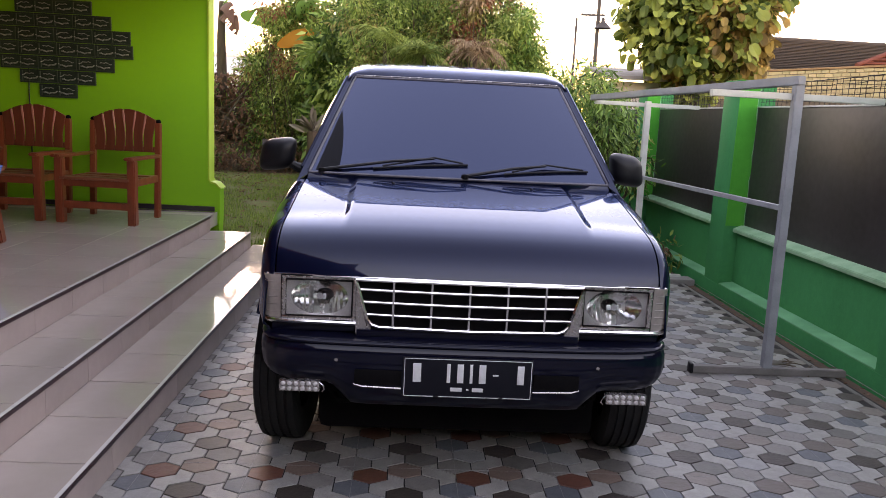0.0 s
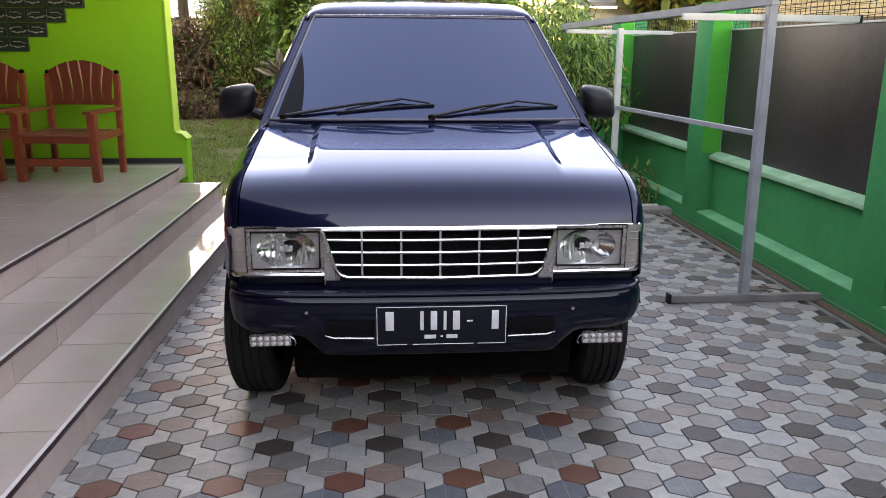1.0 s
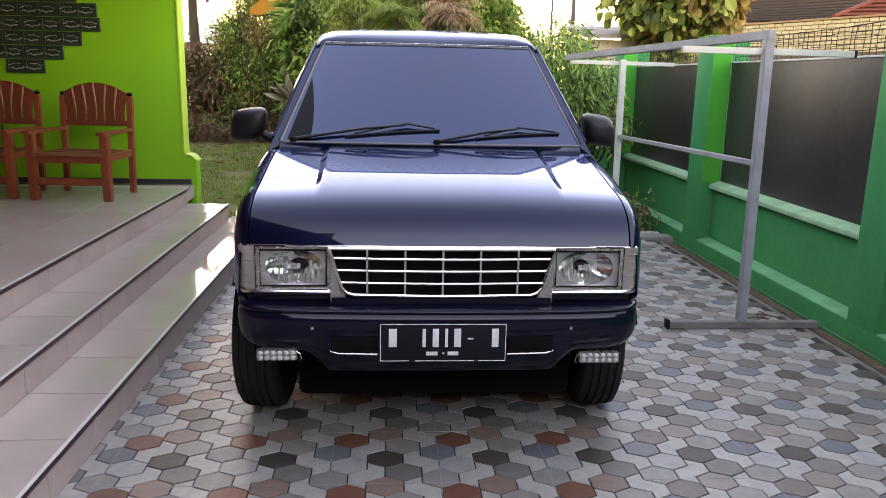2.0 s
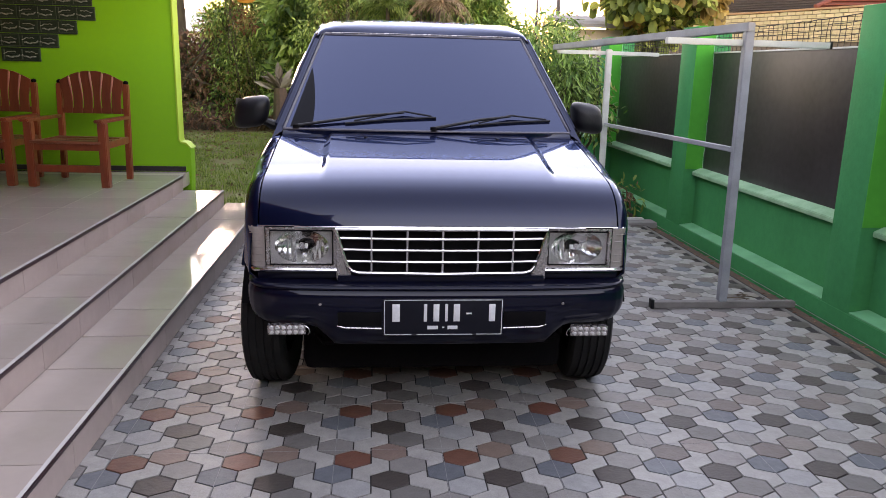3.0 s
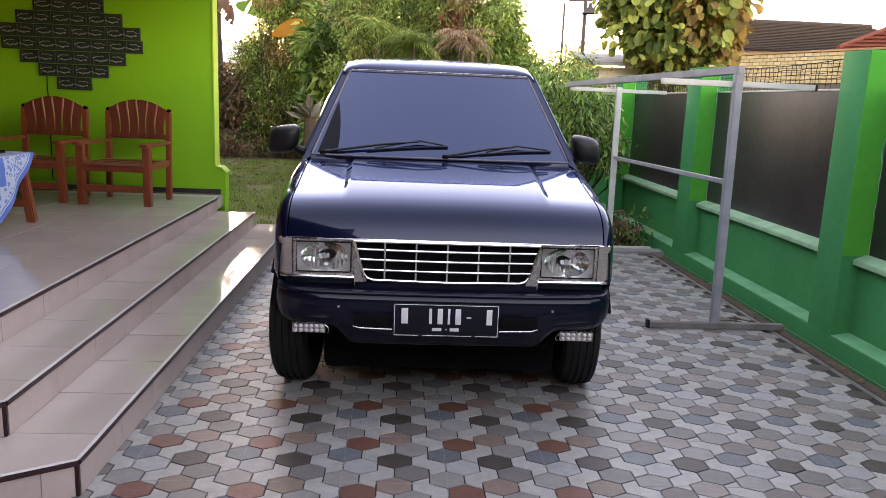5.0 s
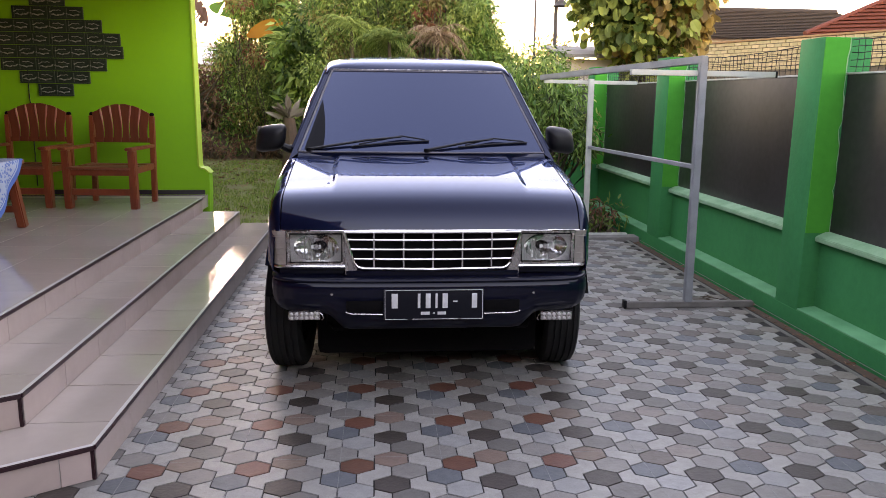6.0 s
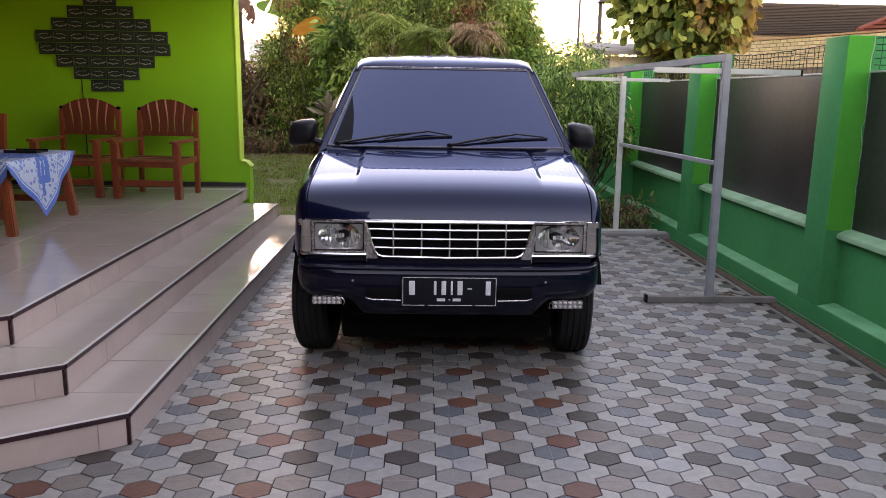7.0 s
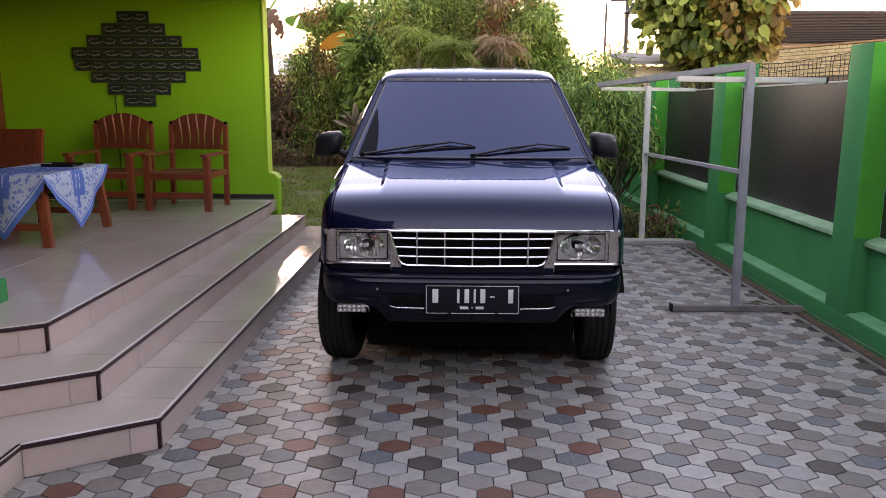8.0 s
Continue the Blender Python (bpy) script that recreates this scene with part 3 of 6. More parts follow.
# ---- house: porch wall, house wall, unseen walls and roofs added for shade ----
ZF = 3 * RISE
wall = part("wall_north", prism([(HOUSE_X - 0.15, 0.0), (-0.575, 0.0), (-0.555, 0.44), (-0.555, 0.625), (-0.600, 0.665), (-0.640, 0.672),
                                 (-0.662, 0.70), (-0.662, 3.15), (HOUSE_X - 0.15, 3.15)], WALL_Y, WALL_Y + 0.16, 0.004, axis="y"), M_LIME)
tagged(wall, "lime green painted porch end wall with a flared foot", "wall", kind="structure")
edge = part("trim", prism([(-0.660, 0.706), (-0.640, 0.676), (-0.597, 0.668), (-0.552, 0.628), (-0.540, 0.632), (-0.590, 0.682), (-0.635, 0.690),
                           (-0.646, 0.712), (-0.646, 3.15), (-0.660, 3.15)], WALL_Y - 0.012, WALL_Y + 0.17, 0.003, axis="y"), M_LIMETRIM, wall, "paler lime edge trim")
strip = part("floor_strip", box(HOUSE_X + 0.01, -0.576, END[2] + 0.002, WALL_Y - 0.001, 0.30, ZF, 0.002), M_TILE)
tagged(strip, "narrow floor tiles along the porch wall", "floor", kind="structure")
skirt = part("baseboard", box(HOUSE_X + 0.01, -0.60, WALL_Y - 0.012, WALL_Y - 0.001, ZF + 0.001, ZF + 0.045, 0.002), M_SKIRT)
tagged(skirt, "low black skirting tile along the porch wall", "baseboard", kind="structure")
# given a dark colour to cut the light it bounces into the porch
hw = part("wall_west", box(HOUSE_X - 0.15, HOUSE_X, -9.0, WALL_Y - 0.005, 0.0, 3.15), M_WOODD)
hw2 = part("shade_wall_garden", box(HOUSE_X - 0.30, HOUSE_X - 0.155, WALL_Y + 0.005, 15.0, 0.0, 3.15), M_LIME)
tagged(hw2, "unseen lime house wall added to shade the garden", "wall", kind="structure")
tagged(hw, "house wall beside the porch, darkened to cut bounce light", "wall", kind="structure")
# added out of view to darken the left end of the porch
front = part("unseen_porch_wall", box(HOUSE_X + 0.002, -1.70, 1.20, 1.35, ZF + 0.002, 2.505), M_LIME)
tagged(front, "unseen lime wall added to block light from the porch", "wall", kind="structure")
sw = part("shade_wall_end", box(-11.0, HOUSE_X - 0.155, 15.0, 15.16, 0.0, 3.15), M_LIME)
tagged(sw, "unseen lime gable wall added to shade the garden", "wall", kind="structure")
# unseen ceiling, dark so that little light bounces in the porch
ceil = part("ceiling", box(HOUSE_X + 0.002, -0.34, -6.5, WALL_Y - 0.016, 2.508, 2.526), M_WOODD)
tagged(ceil, "unseen dark ceiling added to shade the porch", "ceiling", kind="structure")
roof = part("roof", prism([(-3.3, 3.27), (-3.4, 4.3), (-7.2, 5.3), (-11.4, 3.27)], -9.4, 15.6, axis="y"), M_REDROOF)
# unseen roof; eave and length are set for porch shade and hood reflections
porch_roof = part("porch_roof", prism([(-0.28, 2.53), (-0.28, 2.65), (-3.30, 4.36), (-3.30, 2.53)], -6.6, WALL_Y + 0.7, axis="y"), M_REDROOF)
tagged(porch_roof, "unseen red clay lean-to roof, eave set to shade the porch", "roof", kind="structure")
tagged(roof, "unseen red clay roof added over the house to block low sun", "roof", kind="structure")


def roster(parent_name="vent_block"):
    """A pierced ventilation block with two eye-shaped openings."""
    t = thing(parent_name, "dark green pierced ventilation block set in the lime wall", "vent block", group="diamond of vent blocks on the wall")
    w, h = 0.325, 0.119
    bm = bmesh.new()
    for a in ((-w / 2 + .002, w / 2 - .002, h / 2 - .016, h / 2 - .002), (-w / 2 + .002, w / 2 - .002, -h / 2 + .002, -h / 2 + .016)):
        box(a[0], a[1], -0.022, 0.0, a[2], a[3], 0.002, bm=bm)
    for a in ((-w / 2 + .002, -w / 2 + .022), (w / 2 - .022, w / 2 - .002), (-0.010, 0.010)):
        box(a[0], a[1], -0.0215, 0.0, -h / 2 + .016, h / 2 - .016, 0.002, bm=bm)
    part("block_body", bm, M_ROSTER, t)
    part("backing", box(-w / 2 + .004, w / 2 - .004, -0.006, -0.001, -h / 2 + .004, h / 2 - .004), M_ROSTER, t)
    for cx in (-0.075, 0.075):
        for s in (-1, 1):
            first, last = ((0, 6) if cx < 0 else (2, 8)) if s > 0 else ((1, 8) if cx < 0 else (0, 7))
            pts = [(cx + (k / 8 - 0.5) * 0.135, -0.019 - 0.004 * math.sin(k / 8 * math.pi), s * (0.006 + 0.017 * math.sin(k / 8 * math.pi)) + 0.004 * math.sin(k * 2.1 + cx * 40)) for k in range(first, last + 1)]
            # broken edge highlights are painted into the rim as whitish colour
            part("petal_rim", tube(pts, 0.0065 if s < 0 else 0.0040, 6), M_ROSTERL, t, "whitish rim, edge highlights in its colour")
        part("petal_core", tube([(cx - 0.045, -0.014, 0.0), (cx, -0.018, 0.0), (cx + 0.045, -0.014, 0.0)], [0.004, 0.008, 0.004], 6), M_ROSTER, t)
    return t


base = roster()
LX, LZ = -1.968, 1.845
first = True
for row, n in enumerate((1, 2, 3, 4, 4, 3, 2, 1)):
    for k in range(n):
        shift = 0.0
        if row >= 4:
            shift = 0.02
        m = pose(LX + shift + (k - (n - 1) / 2) * 0.325, WALL_Y - 0.001, LZ + (3.5 - row) * 0.119)
        if first:
            base.matrix_basis = m
            first = False
        else:
            copy_thing(base, m)
cord = part("cable", tube([(-2.20, WALL_Y - 0.008, 1.62), (-2.205, WALL_Y - 0.008, 1.4), (-2.20, WALL_Y - 0.01, 1.15), (-2.205, WALL_Y - 0.008, 0.5)], 0.005, 6), M_BLACK)
tagged(cord, "thin black cable hanging down the lime wall", "cable")

# ---- fence along the driveway ----
FX = 3.80
PIL = [(-1.0, -0.70), (1.52, 1.82), (3.99, 4.26), (6.465, 6.78), (8.93, 9.24), (11.4, 11.7)]


def build_fence():
    low = part("fence_wall", box(3.915, 4.06, -7.0, 14.0, -0.06, 0.545), M_GREEN)
    tagged(low, "low emerald green rendered fence wall", "fence wall", kind="structure")
    part("plinth", prism([(3.797, -0.06), (3.914, -0.06), (3.914, 0.116), (3.797, 0.100)], -7.0, 14.0, 0.004, axis="y"), M_GREEN, low)
    for a, b in zip(PIL, PIL[1:]):
        y0, y1 = a[1] + 0.004, b[0] - 0.004
        part("plinth_ledge", prism([(3.799, 0.1025), (3.913, 0.1185), (3.913, 0.1265), (3.799, 0.1095)], y0, y1, axis="y"), M_PLEDGE, low, "paler ledge of the plinth")
        part("sill", prism([(3.868, 0.548), (4.05, 0.548), (4.05, 0.612), (3.93, 0.606), (3.868, 0.578)], y0, y1, 0.004, axis="y"), M_LEDGE, low, "pale green sill")
        part("fence_panel", box(3.962, 3.975, y0, y1, 0.60, 1.572, 0.002), M_PANEL, low, "dark brown glossy sheet panel")
        part("top_rail", box(3.955, 3.985, y0, y1, 1.572, 1.584, 0.002), M_PALESTEEL, low, "thin pale top rail")
        r = np.random.default_rng(int(y0 * 10) + 77)
        # net of black cord above the panel, hung between the pillars
        net = bmesh.new()
        top = 1.78
        step = 0.068

        def sag(y):
            q = (y - y0) / (y1 - y0)
            return 0.10 * q * (1 - q)
        ny = int((y1 - y0) / step)
        for i in range(ny + 1):
            y = y0 + i * step
            j = r.normal(0, 0.006, 3)
            tube([(3.975, y, 1.58), (3.975 + j[0], y + j[1], 1.68), (3.975, y + j[2], top - sag(y))], 0.0024, 4, bm=net)
        for k in range(1, 6):
            z = 1.58 + k * 0.04
            pts = [(3.975 + float(r.normal(0, .003)), y0 + (y1 - y0) * q / 24, z + float(r.normal(0, .003)) - sag(y0 + (y1 - y0) * q / 24) * k / 5) for q in range(25)]
            tube(pts, 0.0024 if k < 5 else 0.0032, 4, bm=net)
        part("cord_net", net, M_WIRE, low, "black cord net")
    for y0, y1 in PIL:
        part("pillar", box(FX, 4.10, y0, y1, -0.06, 1.79, 0.006), M_GREEN, low)
        # the paler face turned to the gate, with a rough painted edge
        r = np.random.default_rng(int(y0 * 7) + 99)
        n = 22
        rough = [(FX + 0.155 + float(r.normal(0, 0.006)), 0.6 + 1.18 * k / n) for k in range(1, n)]
        rough = [(FX + 0.155, 0.60)] + rough + [(FX + 0.155, 1.788)]
        part("painted_face", prism([(FX + 0.002, 0.60)] + rough + [(FX + 0.002, 1.788)], y0 - 0.006, y0 + 0.002, axis="y"), M_GREENB, low, "brighter green painted face")
        part("paint_edge", prism(rough + [(x + 0.004 + abs(float(r.normal(0, 0.005))), z) for x, z in rough[::-1]], y0 - 0.004, y0 + 0.002, axis="y"), M_LEDGE, low, "pale ragged paint edge")


build_fence()
ditch = part("drain_gap", box(3.668, 3.700, 1.3, 6.95, -0.05, -0.012), M_HOLE)
tagged(ditch, "dirty dark gap between the paving and the fence", "gap", kind="structure")
# dark walls added behind the camera to shape light and the car's reflections
for name, x0, x1, h in (("unseen_wall_1", -8.0, -3.0, 8.0), ("unseen_wall_2", -2.996, 10.0, 4.6)):
    back = part(name, box(x0, x1, -6.9, -6.7, 0.0, h), M_DARKWALL)
    tagged(back, "unseen dark wall added to shape light and car reflections", "wall", kind="structure")


# ---- steel rack beside the car ----
def build_rack():
    x, ya, yb = 3.262, 4.43, 7.10
    t = thing("steel_rack", "grey painted square-tube clothes rack standing beside the fence", "rack", x, (ya + yb) / 2, 0)
    h = (yb - ya) / 2
    part("base_bar", beam((-0.435, -h, 0.022), (0.47, -h, 0.022), 0.045, 0.042, 0.004), M_BASEBAR, t, "dull brownish grey base bar")
    part("base_bar", beam((-0.42, h, 0.022), (0.44, h, 0.022), 0.045, 0.042, 0.004), M_PALESTEEL, t)
    part("post", beam((0.0, -h, 0.043), (-0.018, -h, 1.690), 0.050, 0.050, 0.004), M_STEEL, t)
    part("post", beam((0.0, h, 0.043), (-0.012, h, 1.60), 0.050, 0.050, 0.004), M_PALESTEEL, t, "pale grey post")
    part("top_rail", beam((-0.018, -h - 0.03, 1.668), (-0.50, h + 0.06, 1.608), 0.045, 0.050, 0.004), M_STEEL, t)
    part("middle_rail", beam((-0.008, -h + 0.026, 0.968), (-0.008, h - 0.026, 0.925), 0.032, 0.030, 0.003), M_STEEL, t)
    part("cross_bar", beam((-0.495, -h + 0.005, 1.583), (0.50, -h + 0.048, 1.580), 0.034, 0.036, 0.003), M_PALESTEEL, t, "pale grey cross bar")
    part("cross_bar", beam((-0.48, h + 0.045, 1.572), (0.47, h + 0.045, 1.566), 0.034, 0.034, 0.003), M_PALESTEEL, t)
    part("end_cap", box(0.500, 0.512, -h + 0.028, -h + 0.070, 1.560, 1.600, 0.002), M_BLACK, t, "dark open tube end")
    part("foot_cap", box(-0.452, -0.435, -h - 0.026, -h + 0.026, 0.0, 0.056, 0.003), M_BLACK, t, "black end cap")
    return t


build_rack()


# ---- the car ----
CX, CY = 1.385, 2.83


def yf(x):
    return 0.060 + 0.080 * (x / 0.70) ** 2


# hood section: slope from the cowl, falling away ever faster towards the rounded nose
HOOD_T = [k / 80 for k in range(81)]


def hood_slope(t):
    """Slope of the hood in degrees at t, 0 at the nose and 1 at the cowl."""
    return interp(t, (0, .03, .06, .09, .13, .20, .32, .5, .7, .85, 1.0), (78, 62, 49, 39, 29, 20, 14, 11.0, 9.3, 8.4, 7.7))


def hood_profile():
    z, out = 0.0, [0.0]
    for k in range(80):
        z += math.tan(radians(hood_slope((k + 0.5) / 80))) * 0.865 / 80
        out.append(z)
    return [0.822 + v * (1.099 - 0.822) / out[-1] for v in out]


HOOD_Z = hood_profile()


def hood_pt(x, t):
    y = yf(x) + t * (0.935 - yf(x))
    z = interp(t, HOOD_T, HOOD_Z)
    z -= 0.024 * (abs(x) / 0.70) ** 2.2 * (1 - 0.6 * sm(0.3, 1.0, t))
    # raised middle panel between two sharp steps that die away towards the nose
    z -= 0.011 * min(1.0, max(0.0, (abs(x) + 0.014 * (1 - t) - 0.462) / 0.026)) * sm(0.14, 0.42, t)
    return (x, y, z)


def side_pt(s, y, q):
    w = interp(y, (.13, .2, .35, .62, .9, 1.3, 3.8, 4.25), (.738, .766, .786, .80, .796, .792, .785, .72))
    zt = hood_pt(0.70, min(1.0, max(0.0, (y - yf(.7)) / (.935 - yf(.7)))))[2] if y < 0.95 else 1.058 + 0.02 * sm(0.95, 1.2, y)
    zb = 0.34 if y > 0.5 else 0.60
    for c in (0.62, 3.30):
        if abs(y - c) < 0.40:
            zb = max(zb, 0.30 + math.sqrt(0.40 ** 2 - (y - c) ** 2))
    if q < 0.7:
        z = zb + (zt - 0.12 - zb) * q / 0.7
        x = w - 0.025 * (1 - sm(0, 0.2, q)) - 0.010 * q
    else:
        a = (q - 0.7) / 0.3 * math.pi / 2
        x = 0.70 + (w - 0.010 * 0.7 - 0.70) * math.cos(a)
        z = zt - 0.12 + 0.12 * math.sin(a)
    return (s * x, y, z)


HX = (.752, .737, .694, .652, .628, .610, .585, .515, .38, .2, 0)
HZ = (1.06, 1.2, 1.36, 1.455, 1.52, 1.575, 1.615, 1.638, 1.648, 1.653, 1.655)


def lyf(z):
    return 0.935 + 1.245 * (z - 1.08)


def sect(u):
    """Half section of the cabin, u = 0 at the belt and 1 at the roof's middle."""
    k = u * (len(HX) - 1)
    i = min(int(k), len(HX) - 2)
    f = k - i
    return HX[i] + (HX[i + 1] - HX[i]) * f, HZ[i] + (HZ[i + 1] - HZ[i]) * f


def narrow(z):
    return min(1.0, (0.692 - 0.157 * (min(z, 1.56) - 1.10) / 0.46 + 0.036) / interp(min(z, 1.56), HZ, HX))


def brow(z):
    """How far the roof's front edge lies below its middle."""
    return 0.016 * sm(1.57, 1.63, z)


def cabin_pt(u, y01):
    s = 1 if u < 0.5 else -1
    x, z = sect(u * 2 if u < 0.5 else 2 - u * 2)
    y0, y1 = lyf(z), 4.22 - 0.10 * sm(1.1, 1.65, z)
    k = narrow(z) + (1 - narrow(z)) * sm(0, 0.14, y01)
    roll = 1 - (1 - min(1.0, y01 / 0.17)) ** 2
    return (s * x * k, y0 + (y1 - y0) * y01, z + brow(z) * (2.0 * roll - 1) - 0.02 * sm(.8, 1, y01))


def glass_pt(x, z, off=0.0):
    half = 0.692 + (0.535 - 0.692) * (z - 1.10) / 0.46
    bow = 0.045 * (1 - min(1, abs(x / half)) ** 2)
    return (x, 0.955 + 1.245 * (z - 1.10) - bow - off * 0.78, z + off * 0.63)


def rim_half(z):
    return interp(z, HZ, HX) * narrow(z)


def build_wheel(name="wheel"):
    """A wheel at the origin, axle along x, outer side at +x."""
    w = new(name)
    prof = [(-0.075, 0.20), (-0.100, 0.235), (-0.106, 0.28), (-0.100, 0.308), (-0.088, 0.324)]
    for a in (-0.056, -0.019, 0.019, 0.056):
        prof += [(a - 0.0075, 0.3300), (a - 0.0055, 0.3215), (a + 0.0055, 0.3215), (a + 0.0075, 0.3300)]
    prof += [(0.088, 0.324), (0.100, 0.308), (0.106, 0.28), (0.100, 0.235), (0.075, 0.20)]
    prof = [(a * 0.84, q) for a, q in prof]
    part("tyre", lathe(prof, 56), M_RUBBER, w, "black worn tyre with grooved tread")
    part("rim", lathe([(0.070, 0.205), (0.088, 0.208), (0.092, 0.196), (0.060, 0.18), (0.050, 0.10), (0.068, 0.06), (0.070, 0.0)], 32), M_DULL, w, "dull silver rim")
    part("brake_drum", lathe([(-0.08, 0.0), (-0.08, 0.15), (0.0, 0.15), (0.0, 0.0)], 24), M_UNDER, w)
    return w


def build_car():
    car = thing("car", "dark navy blue utility wagon with a chrome grille, parked", "car", CX, CY, 0)
    hood = part("hood", sheet(lambda u, v: hood_pt(-0.694 + 1.388 * u, v), 212, 72, thick=0.008), M_NAVY, car, sharp=18)
    part("washer_nozzle", lathe([(0, 0.0), (0, 0.012), (0.008, 0.012), (0.014, 0.007), (0.016, 0.0)], 12, axis="z"), M_BLACK, hood).location = (0.0, 0.855, 1.074)
    for x in (-0.30, 0.31):
        part("rubber_stop", lathe([(0, 0), (0, .008), (.006, .007), (.007, 0)], 10, axis="z"), M_BLACK, hood).location = (x, 0.80, hood_pt(x, 0.85)[2])
    for s in (-1, 1):
        flip = (lambda u: u) if s > 0 else (lambda u: 1 - u)
        part("fender", sheet(lambda u, v: side_pt(s, 0.135 + (0.985 - 0.135) * flip(u), v), 40, 20, thick=0.006), M_NAVY, car, sharp=60)
        part("front_door", sheet(lambda u, v: side_pt(s, 0.99 + 1.02 * flip(u), v), 14, 14, thick=0.01), M_NAVY, car, sharp=60)
        part("rear_door", sheet(lambda u, v: side_pt(s, 2.015 + 0.93 * flip(u), v), 14, 14, thick=0.01), M_NAVY, car, sharp=60)
        part("rear_quarter", sheet(lambda u, v: side_pt(s, 2.95 + 1.28 * flip(u), v), 30, 14, thick=0.01), M_NAVY, car, sharp=60)
        arch = [(s * 0.792, 0.62 + 0.40 * math.cos(a), 0.30 + 0.40 * math.sin(a)) for a in np.linspace(0.35, 2.30, 20)]
        part("arch_lip", tube(arch, 0.012, 8), M_NAVY, car)
        part("wheel_well", sheet(lambda u, v: (s * (0.50 + 0.29 * u), 0.62 + 0.395 * math.cos(0.42 + v * (math.pi - 0.84)), 0.30 + 0.395 * math.sin(0.42 + v * (math.pi - 0.84))), 2, 20, thick=0.004), M_UNDER, car, "black inner wheel well")
        part("inner_wing", box(s * 0.50, s * 0.515, 0.20, 1.05, 0.34, 0.80), M_UNDER, car)
        part("window", sheet(lambda u, v: (lambda z: (s * (interp(z, HZ, HX) + 0.004) * (narrow(z) + (1 - narrow(z)) * sm(0, 0.14, (0.10 + flip(u) * 0.9) / 3.0) + 0.001), lyf(z) + 0.15 + (1.98 - lyf(z) - 0.15) * flip(u), z))(1.115 + 0.355 * v), 10, 10), M_GLASS, car, "dark tinted front door window")
        part("window", sheet(lambda u, v: (lambda z: (s * (interp(z, HZ, HX) + 0.004), 2.06 + 0.86 * flip(u), z))(1.115 + 0.355 * v), 6, 8), M_GLASS, car, "dark tinted rear door window")
        part("window", sheet(lambda u, v: (lambda z: (s * (interp(z, HZ, HX) + 0.004), 3.0 + 0.98 * flip(u), z))(1.115 + 0.355 * v), 6, 8), M_GLASS, car, "dark tinted quarter window")
        part("rain_gutter", tube([(s * (interp(z, HZ, HX) * narrow(z) + 0.008), lyf(z) + 0.03, z) for z in np.linspace(1.12, 1.56, 14)], 0.008, 8), M_NAVY, car)
        # windscreen pillar
        part("windscreen_pillar", sheet(lambda u, v: (lambda z: tuple(Vector((s * rim_half(z), lyf(z), z)).lerp(Vector(glass_pt(s * (0.692 - 0.157 * (z - 1.10) / 0.46), max(z, 1.09))), flip(1 - u))))(1.06 + 0.50 * v), 4, 24), M_NAVY, car)
    part("roof", sheet(lambda u, v: cabin_pt(u, v), 72, 40), M_NAVY, car, sharp=60)

    def header(u, v):
        q = abs(2 * u - 1)
        x, z = sect(1 - q * (1 - 0.44))
        s = 1 if u > 0.5 else -1
        x0 = sect(0.44)[0]
        return tuple(Vector(glass_pt(s * 0.535 * min(1, x / x0), 1.56)).lerp(Vector((s * x * narrow(z), lyf(z), z - brow(z))), v) + Vector((0, -0.78, 0.63)) * 0.014 * math.sin(v * math.pi))

    part("windscreen_header", sheet(header, 40, 14), M_NAVY, car)
    part("rear_panel", sheet(lambda u, v: (-0.73 + 1.46 * u, 4.22, 0.35 + 1.25 * v), 2, 2), M_NAVY, car)
    screen = part("windscreen", sheet(lambda u, v: glass_pt((2 * u - 1) * (0.690 - 0.156 * v), 1.102 + 0.456 * v, 0.003), 30, 16), M_GLASS, car, "dark tinted windscreen reflecting the sky")
    def corner_glass(u, v):
        z = 1.114 + 0.268 * v
        edge = -(0.692 - 0.157 * (z - 1.10) / 0.46)
        return glass_pt(edge + 0.028 - 0.010 * v + u * (0.098 * (1 - v ** 1.5) + 0.002), z, 0.0052)
    part("bare_corner", sheet(corner_glass, 8, 16), M_GLASSD, screen, "dark curved wedge in the windscreen's lower corner")
    ring = [glass_pt(x, 1.103, .004) for x in np.linspace(-.688, .688, 21)] + [glass_pt(.688 - .155 * q, 1.103 + .455 * q, .004) for q in np.linspace(.05, 1, 12)]
    ring += [glass_pt(x, 1.559, .004) for x in np.linspace(.53, -.53, 17)[1:]] + [glass_pt(-(.688 - .155 * q), 1.103 + .455 * q, .004) for q in np.linspace(1, 0.0, 13)[1:]]
    part("rubber_seal", tube(ring, 0.0062, 6, caps=False), M_SEAL, screen, "greyed rubber seal")
    trim = [glass_pt(x * 1.012, 1.567, .006) for x in np.linspace(.53, -.53, 17)]
    part("seal_trim", tube(trim, 0.0030, 6), M_DULL, screen, "thin bright trim")
    for s in (-1, 1):
        part("seal_trim", tube([glass_pt(s * (.700 - .155 * q), 1.103 + .455 * q, .006) for q in np.linspace(.02, 1, 12)], 0.0035, 6), M_NAVY, screen, "thin navy trim")
    # cowl with its vents
    part("cowl", sheet(lambda u, v: tuple(Vector(hood_pt(-0.70 + 1.40 * u, 1.0)).lerp(Vector(glass_pt((-0.69 + 1.38 * u), 1.10)), v) + Vector((0, 0, -0.010 * math.sin(v * math.pi)))), 30, 6), M_NAVY, car, "narrow navy cowl panel")
